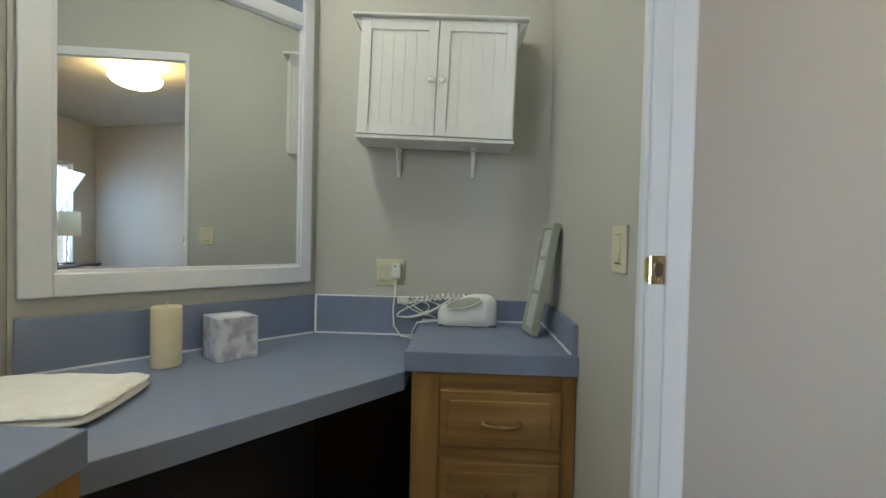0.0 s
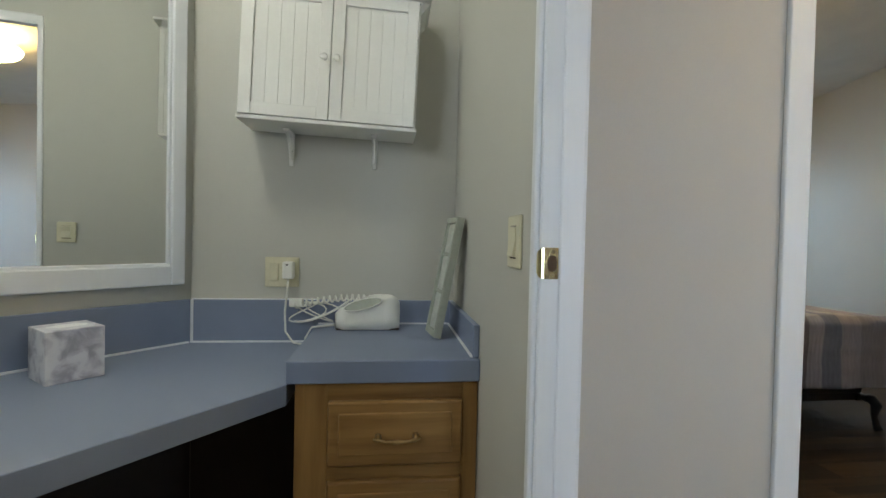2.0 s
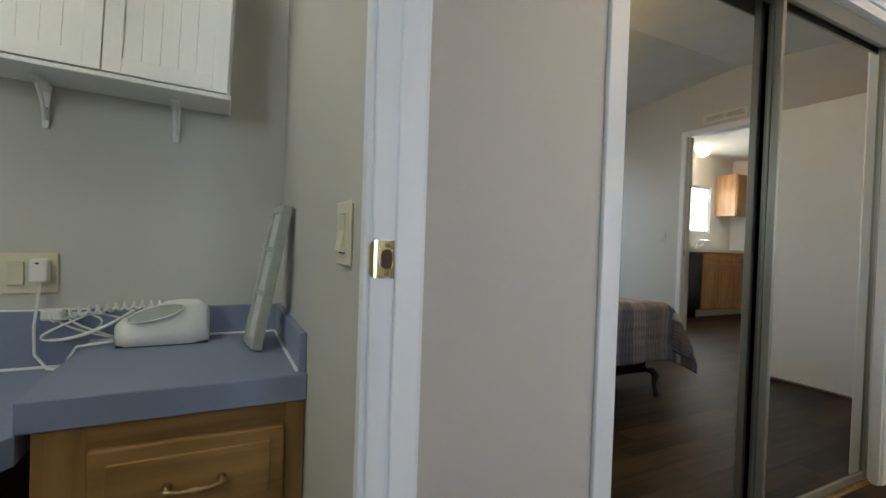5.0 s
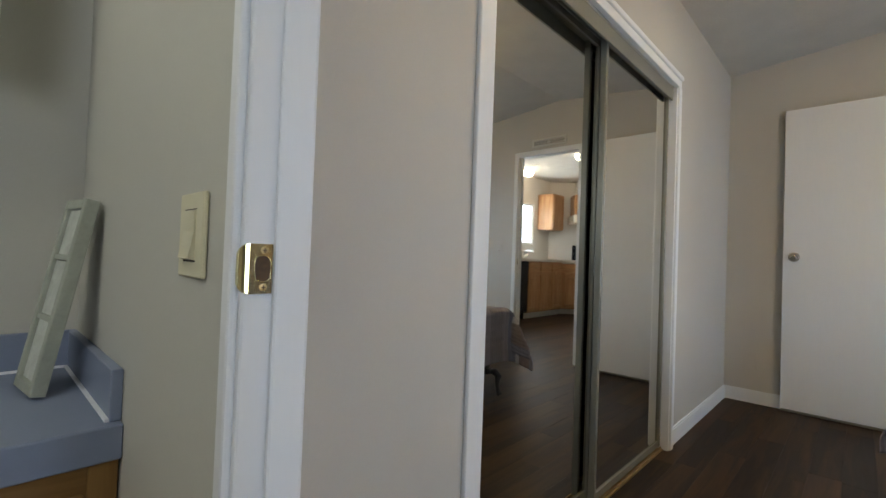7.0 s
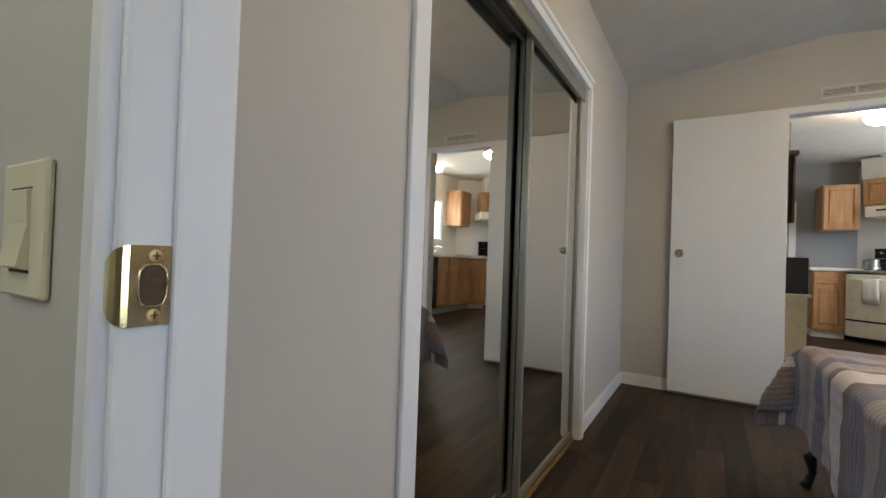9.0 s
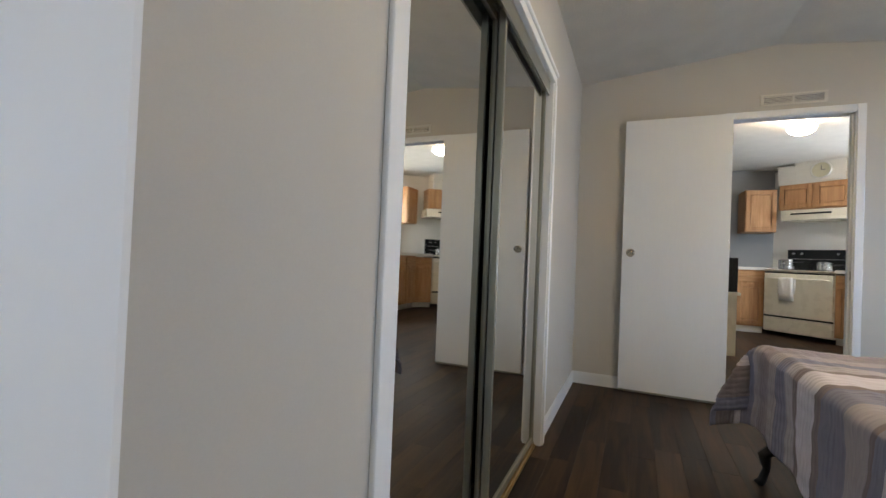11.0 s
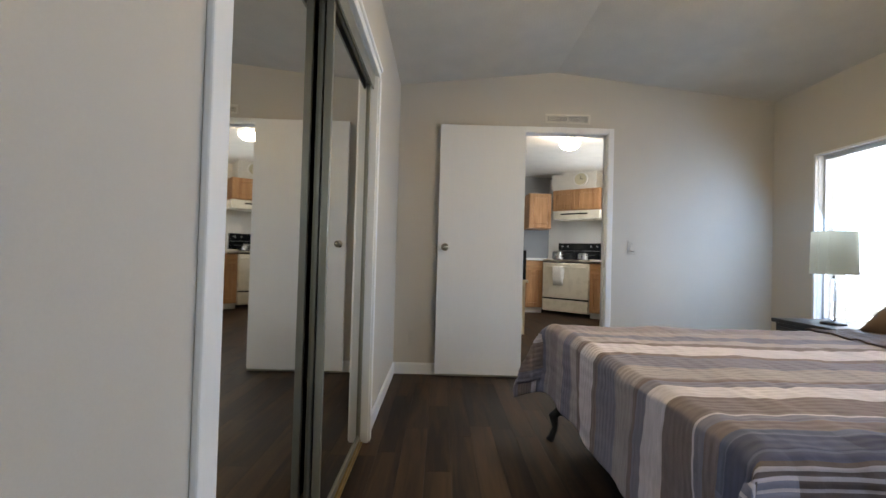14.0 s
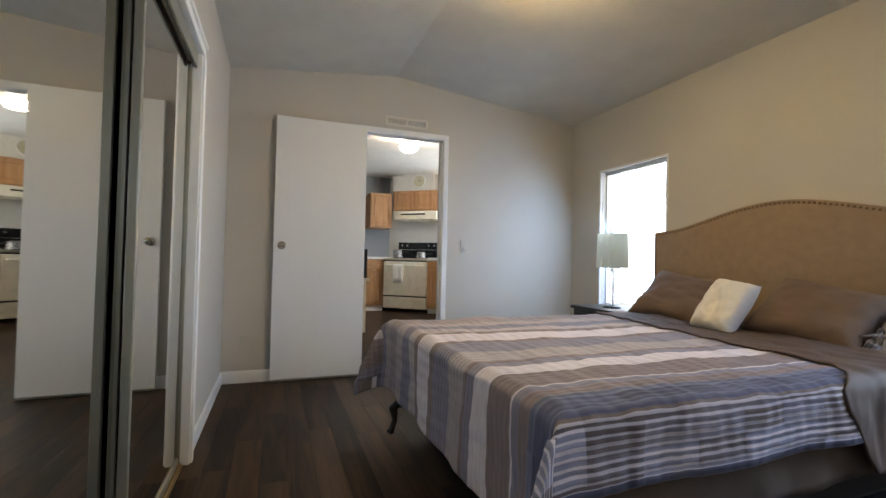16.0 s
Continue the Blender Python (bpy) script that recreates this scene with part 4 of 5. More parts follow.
# air vent over the kitchen door
av = thing("air_vent", "white louvred air return grille over the doorway", "air vent", (4.08, -0.18, 2.1))
part("frame", boxes([(4.070, 4.0795, -0.365, 0.005, 2.128, 2.143), (4.070, 4.0795, -0.365, 0.005, 2.066, 2.081), (4.070, 4.0795, -0.365, -0.345, 2.081, 2.128), (4.070, 4.0795, -0.015, 0.005, 2.081, 2.128), (4.070, 4.0795, -0.188, -0.172, 2.081, 2.128)], bev=0.002), VENTW, av)
part("backing", box(4.077, 4.0793, -0.344, -0.016, 2.082, 2.127), DARKIN, av)
for y0, y1 in ((-0.345, -0.188), (-0.172, -0.015)):
    for k in range(5):
        part("slat", prism([(4.0705, y0), (4.0765, y0), (4.0765, y1), (4.0705, y1)], 2.0835 + k * 0.0092, 2.0880 + k * 0.0092), VENTW, av)

BX0, BX1, BY0, BY1, BT = 1.325, 2.855, -1.78, 0.185, 0.60
bed = thing("bed", "queen bed with a striped quilt and a tan nailhead headboard", "bed", (2.09, -0.8, 0))
part("mattress", box(BX0 + 0.03, BX1 - 0.03, BY0, BY1 - 0.03, 0.325, BT - 0.012, bev=0.05, seg=4), CASEW, bed, smooth=True)
part("box_spring", box(BX0 + 0.035, BX1 - 0.035, BY0, BY1 - 0.035, 0.17, 0.32, bev=0.02), BLACKW, bed)
part("frame", boxes([(BX0 + 0.02, BX1 - 0.02, BY0 + 0.02, BY0 + 0.06, 0.13, 0.169), (BX0 + 0.02, BX1 - 0.02, BY1 - 0.1, BY1 - 0.06, 0.13, 0.169), (BX0 + 0.02, BX0 + 0.06, BY0, BY1 - 0.05, 0.13, 0.1695), (BX1 - 0.06, BX1 - 0.02, BY0, BY1 - 0.05, 0.13, 0.1695)]), BLACKM, bed)
for x, y in ((BX0 + 0.05, BY1 - 0.02), (BX1 - 0.03, BY1 + 0.02), (BX0 + 0.05, BY0 + 0.1), (BX1 - 0.05, BY0 + 0.1)):
    part("leg", tube([(x, y - 0.06, 0.15), (x, y - 0.02, 0.155), (x, y + 0.005, 0.13), (x, y - 0.005, 0.07), (x, y + 0.01, 0.02), (x, y + 0.022, 0.0)], [0.02, 0.026, 0.026, 0.015, 0.017, 0.022], 10), BLACKM, bed, "dark curved metal leg", smooth=True)
# headboard outline with shoulders and an arched middle
HX0, HX1, HC = 1.25, 2.985, 2.1175


def crest(x):
    u = abs(x - HC) / ((HX1 - HX0) / 2)
    if u > 0.86:
        return 1.175 + 0.012 * (1 - (u - 0.86) / 0.14)
    return 1.187 + 0.130 * (0.5 + 0.5 * math.cos(math.pi * (u / 0.86))) ** 0.85


xs = [HX0 + (HX1 - HX0) * i / 64 for i in range(65)]
bm = bmesh.new()
f = [bm.verts.new((x, -1.79, crest(x))) for x in xs] + [bm.verts.new((x, -1.79, 0.12)) for x in (HX1, HX0)]
k = [bm.verts.new((v.co.x, -1.868, v.co.z)) for v in f]
n = len(f)
bm.faces.new(f), bm.faces.new(k[::-1])
rim = [bm.faces.new((f[i], f[(i + 1) % n], k[(i + 1) % n], k[i])) for i in range(n)]
bmesh.ops.bevel(bm, geom=[e for e in bm.edges if abs(e.verts[0].co.y + 1.79) < 1e-4 and abs(e.verts[1].co.y + 1.79) < 1e-4], offset=0.014, segments=3, profile=0.5, affect="EDGES")
hb = part("headboard", bm, TAN, bed, "tan linen upholstered arched headboard")
nail = bpy.data.meshes.new("nailhead")
nb = lathe([(0.0075, 0), (0.0063, 0.0036), (0.003, 0.0058), (0, 0.0062)], 10, pose(0, 0, 0, -90))
nb.to_mesh(nail)
nb.free()
nail.materials.append(NAILH)
s, last = 0.0, None
for i in range(900):
    x = HX0 + 0.02 + (HX1 - HX0 - 0.04) * i / 899
    p = Vector((x, -1.7905, crest(x) - 0.017))
    if last is None or (p - last).length >= 0.0245:
        o = new("nailhead", nail)
        o.parent = hb
        o.location = p - Vector((2.09, -0.8, 0))
        last = p
for x in (HX0, HX1):
    for q in range(22):
        o = new("nailhead", nail)
        o.parent = hb
        o.location = Vector((x + (0.02 if x < 2 else -0.02), -1.7905, 1.135 - q * 0.0245)) - Vector((2.09, -0.8, 0))

# quilt: stripes run from foot to head
QUILT, n_, l_, b_ = principled("striped_quilt")
uv, sep, ramp = n_.new("ShaderNodeUVMap"), n_.new("ShaderNodeSeparateXYZ"), n_.new("ShaderNodeValToRGB")
uv.uv_map = "cloth"
l_.new(uv.outputs[0], sep.inputs[0])
TAUPE, LTAUPE, WHT, GRB, BLU, DBL, BEI = (0.235, 0.200, 0.222), (0.33, 0.295, 0.335), (0.67, 0.645, 0.745), (0.235, 0.240, 0.335), (0.165, 0.188, 0.300), (0.100, 0.114, 0.200), (0.395, 0.365, 0.415)
STRIPES = [(0.0, GRB), (0.06, TAUPE), (0.20, WHT), (0.245, GRB), (0.30, BEI), (0.345, LTAUPE), (0.50, (0.41, 0.375, 0.425)), (0.62, GRB), (0.72, (0.45, 0.42, 0.48)), (0.80, TAUPE), (0.87, WHT), (1.025, TAUPE), (1.065, GRB), (1.22, BEI), (1.36, TAUPE), (1.385, GRB), (1.44, WHT), (1.54, TAUPE), (1.635, WHT), (1.642, TAUPE), (1.675, WHT), (1.681, GRB), (1.715, LTAUPE), (1.72, TAUPE), (1.775, BLU), (1.80, DBL), (1.855, BLU), (1.865, DBL), (1.892, (0.50, 0.475, 0.55)), (2.056, DBL), (2.066, LTAUPE)]
QW = 2.25
el = ramp.color_ramp.elements
ramp.color_ramp.interpolation = "CONSTANT"
for i, (p, c) in enumerate(STRIPES):
    q = el[i] if i < 2 else el.new(p / QW)
    q.position, q.color = p / QW, (*c, 1)
l_.new(sep.outputs[0], ramp.inputs[0])
# thin woven lines on the near part
wave = n_.new("ShaderNodeMath")
wave.operation, wave.inputs[1].default_value = "MULTIPLY", 2 * math.pi * QW / 0.0195
sine, gate, amt = n_.new("ShaderNodeMath"), n_.new("ShaderNodeMath"), n_.new("ShaderNodeMath")
sine.operation, gate.operation, gate.inputs[1].default_value, amt.operation = "SINE", "GREATER_THAN", -0.30, "MULTIPLY"
# a slower second rhythm makes the lines come in uneven pairs
slow, slows, beat = n_.new("ShaderNodeMath"), n_.new("ShaderNodeMath"), n_.new("ShaderNodeMath")
slow.operation, slow.inputs[1].default_value, slows.operation = "MULTIPLY", 2 * math.pi * QW / 0.0535, "SINE"
beat.operation, beat.inputs[1].default_value = "MULTIPLY_ADD", 0.30
l_.new(sep.outputs[0], slow.inputs[0]), l_.new(slow.outputs[0], slows.inputs[0]), l_.new(slows.outputs[0], beat.inputs[0])
l_.new(sep.outputs[0], wave.inputs[0]), l_.new(wave.outputs[0], sine.inputs[0]), l_.new(sine.outputs[0], beat.inputs[2]), l_.new(beat.outputs[0], gate.inputs[0])
side = n_.new("ShaderNodeMath")
side.operation, side.inputs[1].default_value = "GREATER_THAN", 1.892 / QW
hem, span = n_.new("ShaderNodeMath"), n_.new("ShaderNodeMath")
hem.operation, hem.inputs[1].default_value, span.operation = "LESS_THAN", 2.054 / QW, "MULTIPLY"
l_.new(sep.outputs[0], hem.inputs[0]), l_.new(hem.outputs[0], span.inputs[0]), l_.new(side.outputs[0], span.inputs[1])
l_.new(sep.outputs[0], side.inputs[0]), l_.new(span.outputs[0], amt.inputs[0]), l_.new(gate.outputs[0], amt.inputs[1])
mix = n_.new("ShaderNodeMix")
mix.data_type = "RGBA"
l_.new(amt.outputs[0], mix.inputs["Factor"]), l_.new(ramp.outputs[0], mix.inputs["A"])
# cloth fading and patchwork wear
nz = n_.new("ShaderNodeTexNoise")
nz.inputs["Scale"].default_value, nz.inputs["Detail"].default_value = 14, 6
fade = n_.new("ShaderNodeMix")
fade.data_type, fade.blend_type = "RGBA", "MULTIPLY"
fade.inputs["Factor"].default_value = 0.45
tint = n_.new("ShaderNodeValToRGB")
tint.color_ramp.elements[0].position, tint.color_ramp.elements[0].color = 0.3, (0.62, 0.62, 0.64, 1)
tint.color_ramp.elements[1].position, tint.color_ramp.elements[1].color = 0.75, (1.25, 1.22, 1.2, 1)
mpq = n_.new("ShaderNodeMapping")
mpq.inputs["Scale"].default_value = (16, 1.6, 1)
mpb = n_.new("ShaderNodeMapping")
mpb.inputs["Scale"].default_value = (0.6, 3.0, 1)
blk = n_.new("ShaderNodeTexNoise")
blk.inputs["Scale"].default_value, blk.inputs["Detail"].default_value = 7, 2
bm1 = n_.new("ShaderNodeMath")
bm1.operation, bm1.inputs[1].default_value = "MULTIPLY_ADD", 0.7
bm2 = n_.new("ShaderNodeMath")
bm2.operation, bm2.inputs[1].default_value = "ADD", -0.35
l_.new(uv.outputs[0], mpq.inputs[0]), l_.new(uv.outputs[0], mpb.inputs[0])
l_.new(mpb.outputs[0], blk.inputs["Vector"]), l_.new(blk.outputs[0], bm1.inputs[0])
l_.new(mpq.outputs[0], nz.inputs["Vector"]), l_.new(nz.outputs[0], bm1.inputs[2]), l_.new(bm1.outputs[0], bm2.inputs[0]), l_.new(bm2.outputs[0], tint.inputs[0])
# patchwork blocks sewn across the near stripes
blu, blv, fu, fv, cell, wn = [n_.new("ShaderNodeMath") for _ in range(4)] + [n_.new("ShaderNodeCombineXYZ"), n_.new("ShaderNodeTexWhiteNoise")]
blu.operation, blu.inputs[1].default_value, blv.operation, blv.inputs[1].default_value = "MULTIPLY", QW / 0.062, "MULTIPLY", QW / 0.17
fu.operation, fv.operation = "FLOOR", "FLOOR"
l_.new(sep.outputs[0], blu.inputs[0]), l_.new(sep.outputs[1], blv.inputs[0]), l_.new(blu.outputs[0], fu.inputs[0]), l_.new(blv.outputs[0], fv.inputs[0])
l_.new(fu.outputs[0], cell.inputs[0]), l_.new(fv.outputs[0], cell.inputs[1]), l_.new(cell.outputs[0], wn.inputs[0])
bram = n_.new("ShaderNodeValToRGB")
bram.color_ramp.elements[0].color, bram.color_ramp.elements[1].color = (0.74, 0.74, 0.76, 1), (1.22, 1.21, 1.20, 1)
bel = bram.color_ramp.elements.new(0.6)
bel.color = (1.0, 1.0, 1.0, 1)
ground_ = n_.new("ShaderNodeValToRGB")
ground_.color_ramp.elements[0].position, ground_.color_ramp.elements[0].color = 0.35, (0.150, 0.122, 0.128, 1)
ground_.color_ramp.elements[1].position, ground_.color_ramp.elements[1].color = 0.75, (0.215, 0.225, 0.325, 1)
l_.new(wn.outputs[0], ground_.inputs[0]), l_.new(ground_.outputs[0], mix.inputs["B"])
near_ = n_.new("ShaderNodeMath")
near_.operation, near_.inputs[1].default_value = "GREATER_THAN", 1.775 / QW
patch = n_.new("ShaderNodeMix")
patch.data_type, patch.blend_type = "RGBA", "MULTIPLY"
l_.new(wn.outputs[0], bram.inputs[0]), l_.new(sep.outputs[0], near_.inputs[0]), l_.new(near_.outputs[0], patch.inputs["Factor"])
l_.new(mix.outputs["Result"], patch.inputs["A"]), l_.new(bram.outputs[0], patch.inputs["B"])
l_.new(patch.outputs["Result"], fade.inputs["A"]), l_.new(tint.outputs[0], fade.inputs["B"]), l_.new(fade.outputs["Result"], b_.inputs["Base Color"])
b_.inputs["Roughness"].default_value = 0.9
quil = n_.new("ShaderNodeTexWave")
quil.wave_type, quil.bands_direction = "BANDS", "Y"
quil.inputs["Scale"].default_value, quil.inputs["Distortion"].default_value, quil.inputs["Detail"].default_value = 13, 4.5, 3
l_.new(uv.outputs[0], quil.inputs["Vector"])
fine = n_.new("ShaderNodeTexNoise")
fine.inputs["Scale"].default_value = 260
l_.new(uv.outputs[0], fine.inputs["Vector"])
hs = n_.new("ShaderNodeMath")
hs.operation, hs.inputs[1].default_value = "MULTIPLY_ADD", 0.5
rows_ = n_.new("ShaderNodeTexWave")
rows_.wave_type, rows_.bands_direction = "BANDS", "X"
rows_.inputs["Scale"].default_value, rows_.inputs["Distortion"].default_value, rows_.inputs["Detail"].default_value = 28, 1.5, 2
l_.new(uv.outputs[0], rows_.inputs["Vector"])
both = n_.new("ShaderNodeMath")
both.operation = "ADD"
l_.new(quil.outputs[0], both.inputs[0]), l_.new(rows_.outputs[0], both.inputs[1])
l_.new(fine.outputs[0], hs.inputs[0]), l_.new(both.outputs[0], hs.inputs[2])
bp = n_.new("ShaderNodeBump")
bp.inputs["Strength"].default_value, bp.inputs["Distance"].default_value = 0.40, 0.006
l_.new(hs.outputs[0], bp.inputs["Height"]), l_.new(bp.outputs[0], b_.inputs["Normal"])


def drape(name, material, parent, x0, x1, yh, yf, top, far, near, foot, nx, ny, label, head=None, thick=0.008, flare=0.5, crease=1.0, tail=None):
    """A cloth over the bed: hangs far, near and foot metres over those edges; head(x) is its upper edge."""
    width, rad = far + (x1 - x0) + near, 0.05
    verts, faces, uvs = [], [], []
    for j in range(ny + 1):
        for i in range(nx + 1):
            u = width * i / nx
            x_flat = x1 + far - u
            ya = head(x_flat) if head else yh
            v = j / ny * ((tail(x_flat) if tail else yf + foot) - ya)
            y_flat = ya + v
            ds = max(0.0, x_flat - x1, x0 - x_flat)
            dt = max(0.0, y_flat - yf)
            sgn = 1 if x_flat > x1 else -1
            x, y, z = min(max(x_flat, x0), x1), min(y_flat, yf), top

            def roll_off(d):
                if d <= 0:
                    return 0.0, 0.0
                a = d / rad
                if a < math.pi / 2:
                    return rad * math.sin(a), rad * (1 - math.cos(a))
                return rad + 0.02 * (d - rad * 1.57), rad + (d - rad * 1.57)
            ox, zx = roll_off(ds)
            oy, zy = roll_off(dt)
            both = min(ds, dt)
            big = max(zx, zy) + 0.18 * min(zx, zy)
            x += sgn * (ox + (0.25 * flare * both if dt > 0 else 0))
            y += oy + (flare * both if ds > 0 else 0)
            z -= big
            wr = noise.noise(Vector((x_flat * 2.3, y_flat * 3.1, 0.3))) * 0.010 + noise.noise(Vector((x_flat * 9, y_flat * 7, 1.7))) * 0.006 + noise.noise(Vector((x_flat * 26, y_flat * 19, 4.1))) * 0.0022
            wr += crease * 0.0042 * noise.noise(Vector((x_flat * 6, y_flat * 23, 8.3))) + max(0, crease - 1) * 0.006 * noise.noise(Vector((x_flat * 12 + y_flat * 9, y_flat * 14 - x_flat * 6, 2.2)))
            hang = max(zx, zy)
            if hang > 0.03:
                fold = math.sin((y_flat if ds > dt else x_flat) * 15 + 2 * noise.noise(Vector((x_flat * 2, y_flat * 2, 5)))) * 0.008 * min(1, hang / 0.2)
                if ds > dt:
                    x += sgn * (fold + wr)
                else:
                    y += fold + wr
            else:
                z += wr
            verts.append((x, y, z))
            uvs.append((u / QW, y_flat / QW))
    for j in range(ny):
        for i in range(nx):
            a = j * (nx + 1) + i
            faces.append((a, a + 1, a + nx + 2, a + nx + 1))
    me = bpy.data.meshes.new(name)
    me.from_pydata([Vector(p) - Vector((2.09, -0.8, 0)) for p in verts], [], faces)
    lay = me.uv_layers.new(name="cloth")
    for lp in me.loops:
        lay.data[lp.index].uv = uvs[lp.vertex_index]
    me.materials.append(material)
    for p in me.polygons:
        p.use_smooth = True
    ob = new(name, me)
    ob.parent = parent
    sol = ob.modifiers.new("thickness", "SOLIDIFY")
    sol.thickness, sol.offset = thick, 1.0
    ORIG[ob] = ORIG[parent]
    return tagged(ob, label) if label else ob


drape("quilt", QUILT, bed, BX0, BX1, -1.1, BY1, BT + 0.006, 0.33, 0.215, 0.40, 160, 210, "grey, white and blue striped quilt hanging over the edges", head=lambda x: -1.40 + 0.19 * (2.855 - x) / 1.53)
drape("folded_sheet", SHEET, bed, BX0 - 0.004, BX1 + 0.004, -1.77, 0.1, BT + 0.0165, 0.10, 0.34, 0.0, 130, 90, "taupe sheet folded back over the quilt", head=None, flare=0.0, crease=2.0, tail=lambda x: -1.185 + 0.215 * min(1, (2.955 - x) / 1.53) + 0.012 * math.sin(x * 11) + 0.19 * min(1, max(0, (1.42 - x) / 0.16)) ** 1.5 - 0.15 * max(0, (1.22 - x) / 0.24) ** 1.3)


def skirt(p0, p1, out, z0, z1):
    """A loose hanging sheet between two corners, with folds and an uneven lower edge."""
    p0, p1, rows = Vector(p0), Vector(p1), []
    for j in range(9):
        w = j / 8
        row = []
        for i in range(101):
            u = i / 100
            q = p0.lerp(p1, u)
            fold = 0.014 * noise.noise(Vector((u * 14, w * 1.6, out.x * 3))) + 0.006 * noise.noise(Vector((u * 34, w * 3, 4)))
            z = z1 + (z0 + 0.03 * noise.noise(Vector((u * 5, 0.4, out.y * 2))) - z1) * w
            q = q + out * (0.004 + (0.010 + fold) * (0.35 + 0.65 * w))
            row.append((q.x, q.y, z))
        rows.append(row)
    part("bed_skirt", sheet(rows, 0.003), SKIRT, bed, "dark taupe sheet hanging under the quilt", smooth=True)


skirt((BX0 + 0.010, BY0, 0), (BX0 + 0.010, BY1 - 0.03, 0), Vector((-1, 0, 0)), 0.275, 0.47)
skirt((BX0 + 0.01, BY1 - 0.025, 0), (BX1 - 0.01, BY1 - 0.025, 0), Vector((0, 1, 0)), 0.21, 0.42)


def pillow(name, label, m, w, h, d, material, puff=0.5, ears=0.15, group=""):
    """A stuffed pillow in its own axes: x wide, z high, y thick."""
    bm = bmesh.new()
    n = 26
    for side in (1, -1):
        vs = []
        for j in range(n + 1):
            row = []
            for i in range(n + 1):
                a, b = 2 * i / n - 1, 2 * j / n - 1
                e = max(0.0, (1 - a ** 4) * (1 - b ** 4)) ** puff * (1 - 0.25 * (a * b) ** 2)
                pinch = 1 - ears * (1 - a * a) * (b * b)
                pinch2 = 1 - ears * (1 - b * b) * (a * a)
                wr = 0.016 * noise.noise(Vector((a * 2.5, b * 2.5, side * 2 + w * 9))) + 0.009 * noise.noise(Vector((a * 5 + b * 3, b * 7, side * 3 + w * 5)))
                row.append(bm.verts.new((a * w / 2 * pinch2, side * (d / 2 * e + (wr * e)), h / 2 + b * h / 2 * pinch)))
            vs.append(row)
        for j in range(n):
            for i in range(n):
                bm.faces.new((vs[j][i], vs[j][i + 1], vs[j + 1][i + 1], vs[j + 1][i]))
    bmesh.ops.remove_doubles(bm, verts=bm.verts, dist=0.0008)
    p = thing(name, label, "pillow", local=m, group=group)
    part("cushion", bm, material, p, smooth=True)
    return p


pillow("pillow", "brown cotton pillow leaning on the headboard", pose(2.57, -1.47, 0.572, 44, -8, 5), 0.62, 0.41, 0.18, BROWN, group="brown pillows")
np_ = pillow("pillow", "brown cotton pillow with a crumpled floral edge", pose(1.83, -1.45, 0.575, 46, -9, -3), 0.55, 0.39, 0.20, BROWN, group="brown pillows")
FLORAL = mat("grey_floral_cotton", (0.20, 0.19, 0.20), 0.85, var=0.9, scale=38, bump=0.4, grain=300)
pillow("pillow", "brown cotton pillow slumped behind the floral edge", pose(1.47, -1.56, 0.580, 58, -8, -10), 0.42, 0.30, 0.15, BROWN, group="brown pillows")
ruff = [[(-0.255 - 0.075 * i / 14 + 0.012 * noise.noise(Vector((i * 0.5, j * 0.35, 1))), 0.045 + 0.03 * noise.noise(Vector((i * 0.45, j * 0.4, 7))) - 0.05 * (i / 14) ** 2, 0.02 + 0.30 * j / 26 + 0.018 * noise.noise(Vector((i * 0.6, j * 0.5, 3)))) for i in range(15)] for j in range(27)]
fl = part("floral_edge", sheet(ruff, 0.004), FLORAL, np_, "crumpled grey floral pillowcase edge", smooth=True)
pillow("throw_pillow", "square cream fleece throw pillow propped between the brown pillows", pose(2.145, -1.30, 0.600, 38, -8, 4), 0.23, 0.33, 0.14, FLEECE, puff=0.45, ears=0.06)

# nightstand and lamp
NSX0, NSX1, NSY0, NSY1, NSZ = 3.01, 3.48, -1.84, -1.46, 0.60
ns = thing("nightstand", "black wooden nightstand beside the bed", "nightstand", (3.28, -1.65, 0))
part("top", box(NSX0 - 0.02, NSX1 + 0.02, NSY0 - 0.01, NSY1 + 0.02, NSZ - 0.026, NSZ, bev=0.005), BLACKW, ns)
part("body", box(NSX0, NSX1, NSY0, NSY1, 0.12, NSZ - 0.027, bev=0.002), BLACKW, ns)
for z in (0.14, 0.36):
    d = part("drawer", box(NSX0 + 0.02, NSX1 - 0.02, NSY1, NSY1 + 0.014, z, z + 0.19, bev=0.003), BLACKW, ns)
    part("knob", lathe([(0, 0), (0.008, 0), (0.006, 0.01), (0.012, 0.018), (0, 0.024)], 14, Matrix.Translation((3.28, NSY1 + 0.014, z + 0.1)) @ pose(0, 0, 0, -90)), NICKEL, d)
for x in (NSX0 + 0.025, NSX1 - 0.025):
    for y in (NSY0 + 0.025, NSY1 - 0.025):
        part("leg", box(x - 0.02, x + 0.02, y - 0.02, y + 0.02, 0, 0.12, bev=0.002), BLACKW, ns)
tl = thing("table_lamp", "table lamp with cream drum shade and clear stem", "lamp", (3.22, -1.62, NSZ))
M0 = Matrix.Translation((3.22, -1.62, NSZ))
part("base", lathe([(0, 0.0), (0.065, 0.0), (0.067, 0.006), (0.06, 0.014), (0.012, 0.020), (0, 0.020)], 28, M0), BLACKM, tl, smooth=True)
part("stem", lathe([(0, 0.02), (0.010, 0.02), (0.014, 0.05), (0.010, 0.10), (0.015, 0.16), (0.010, 0.22), (0.012, 0.27), (0.006, 0.30), (0, 0.30)], 20, M0), GLASS, tl, "clear glass stem", smooth=True)
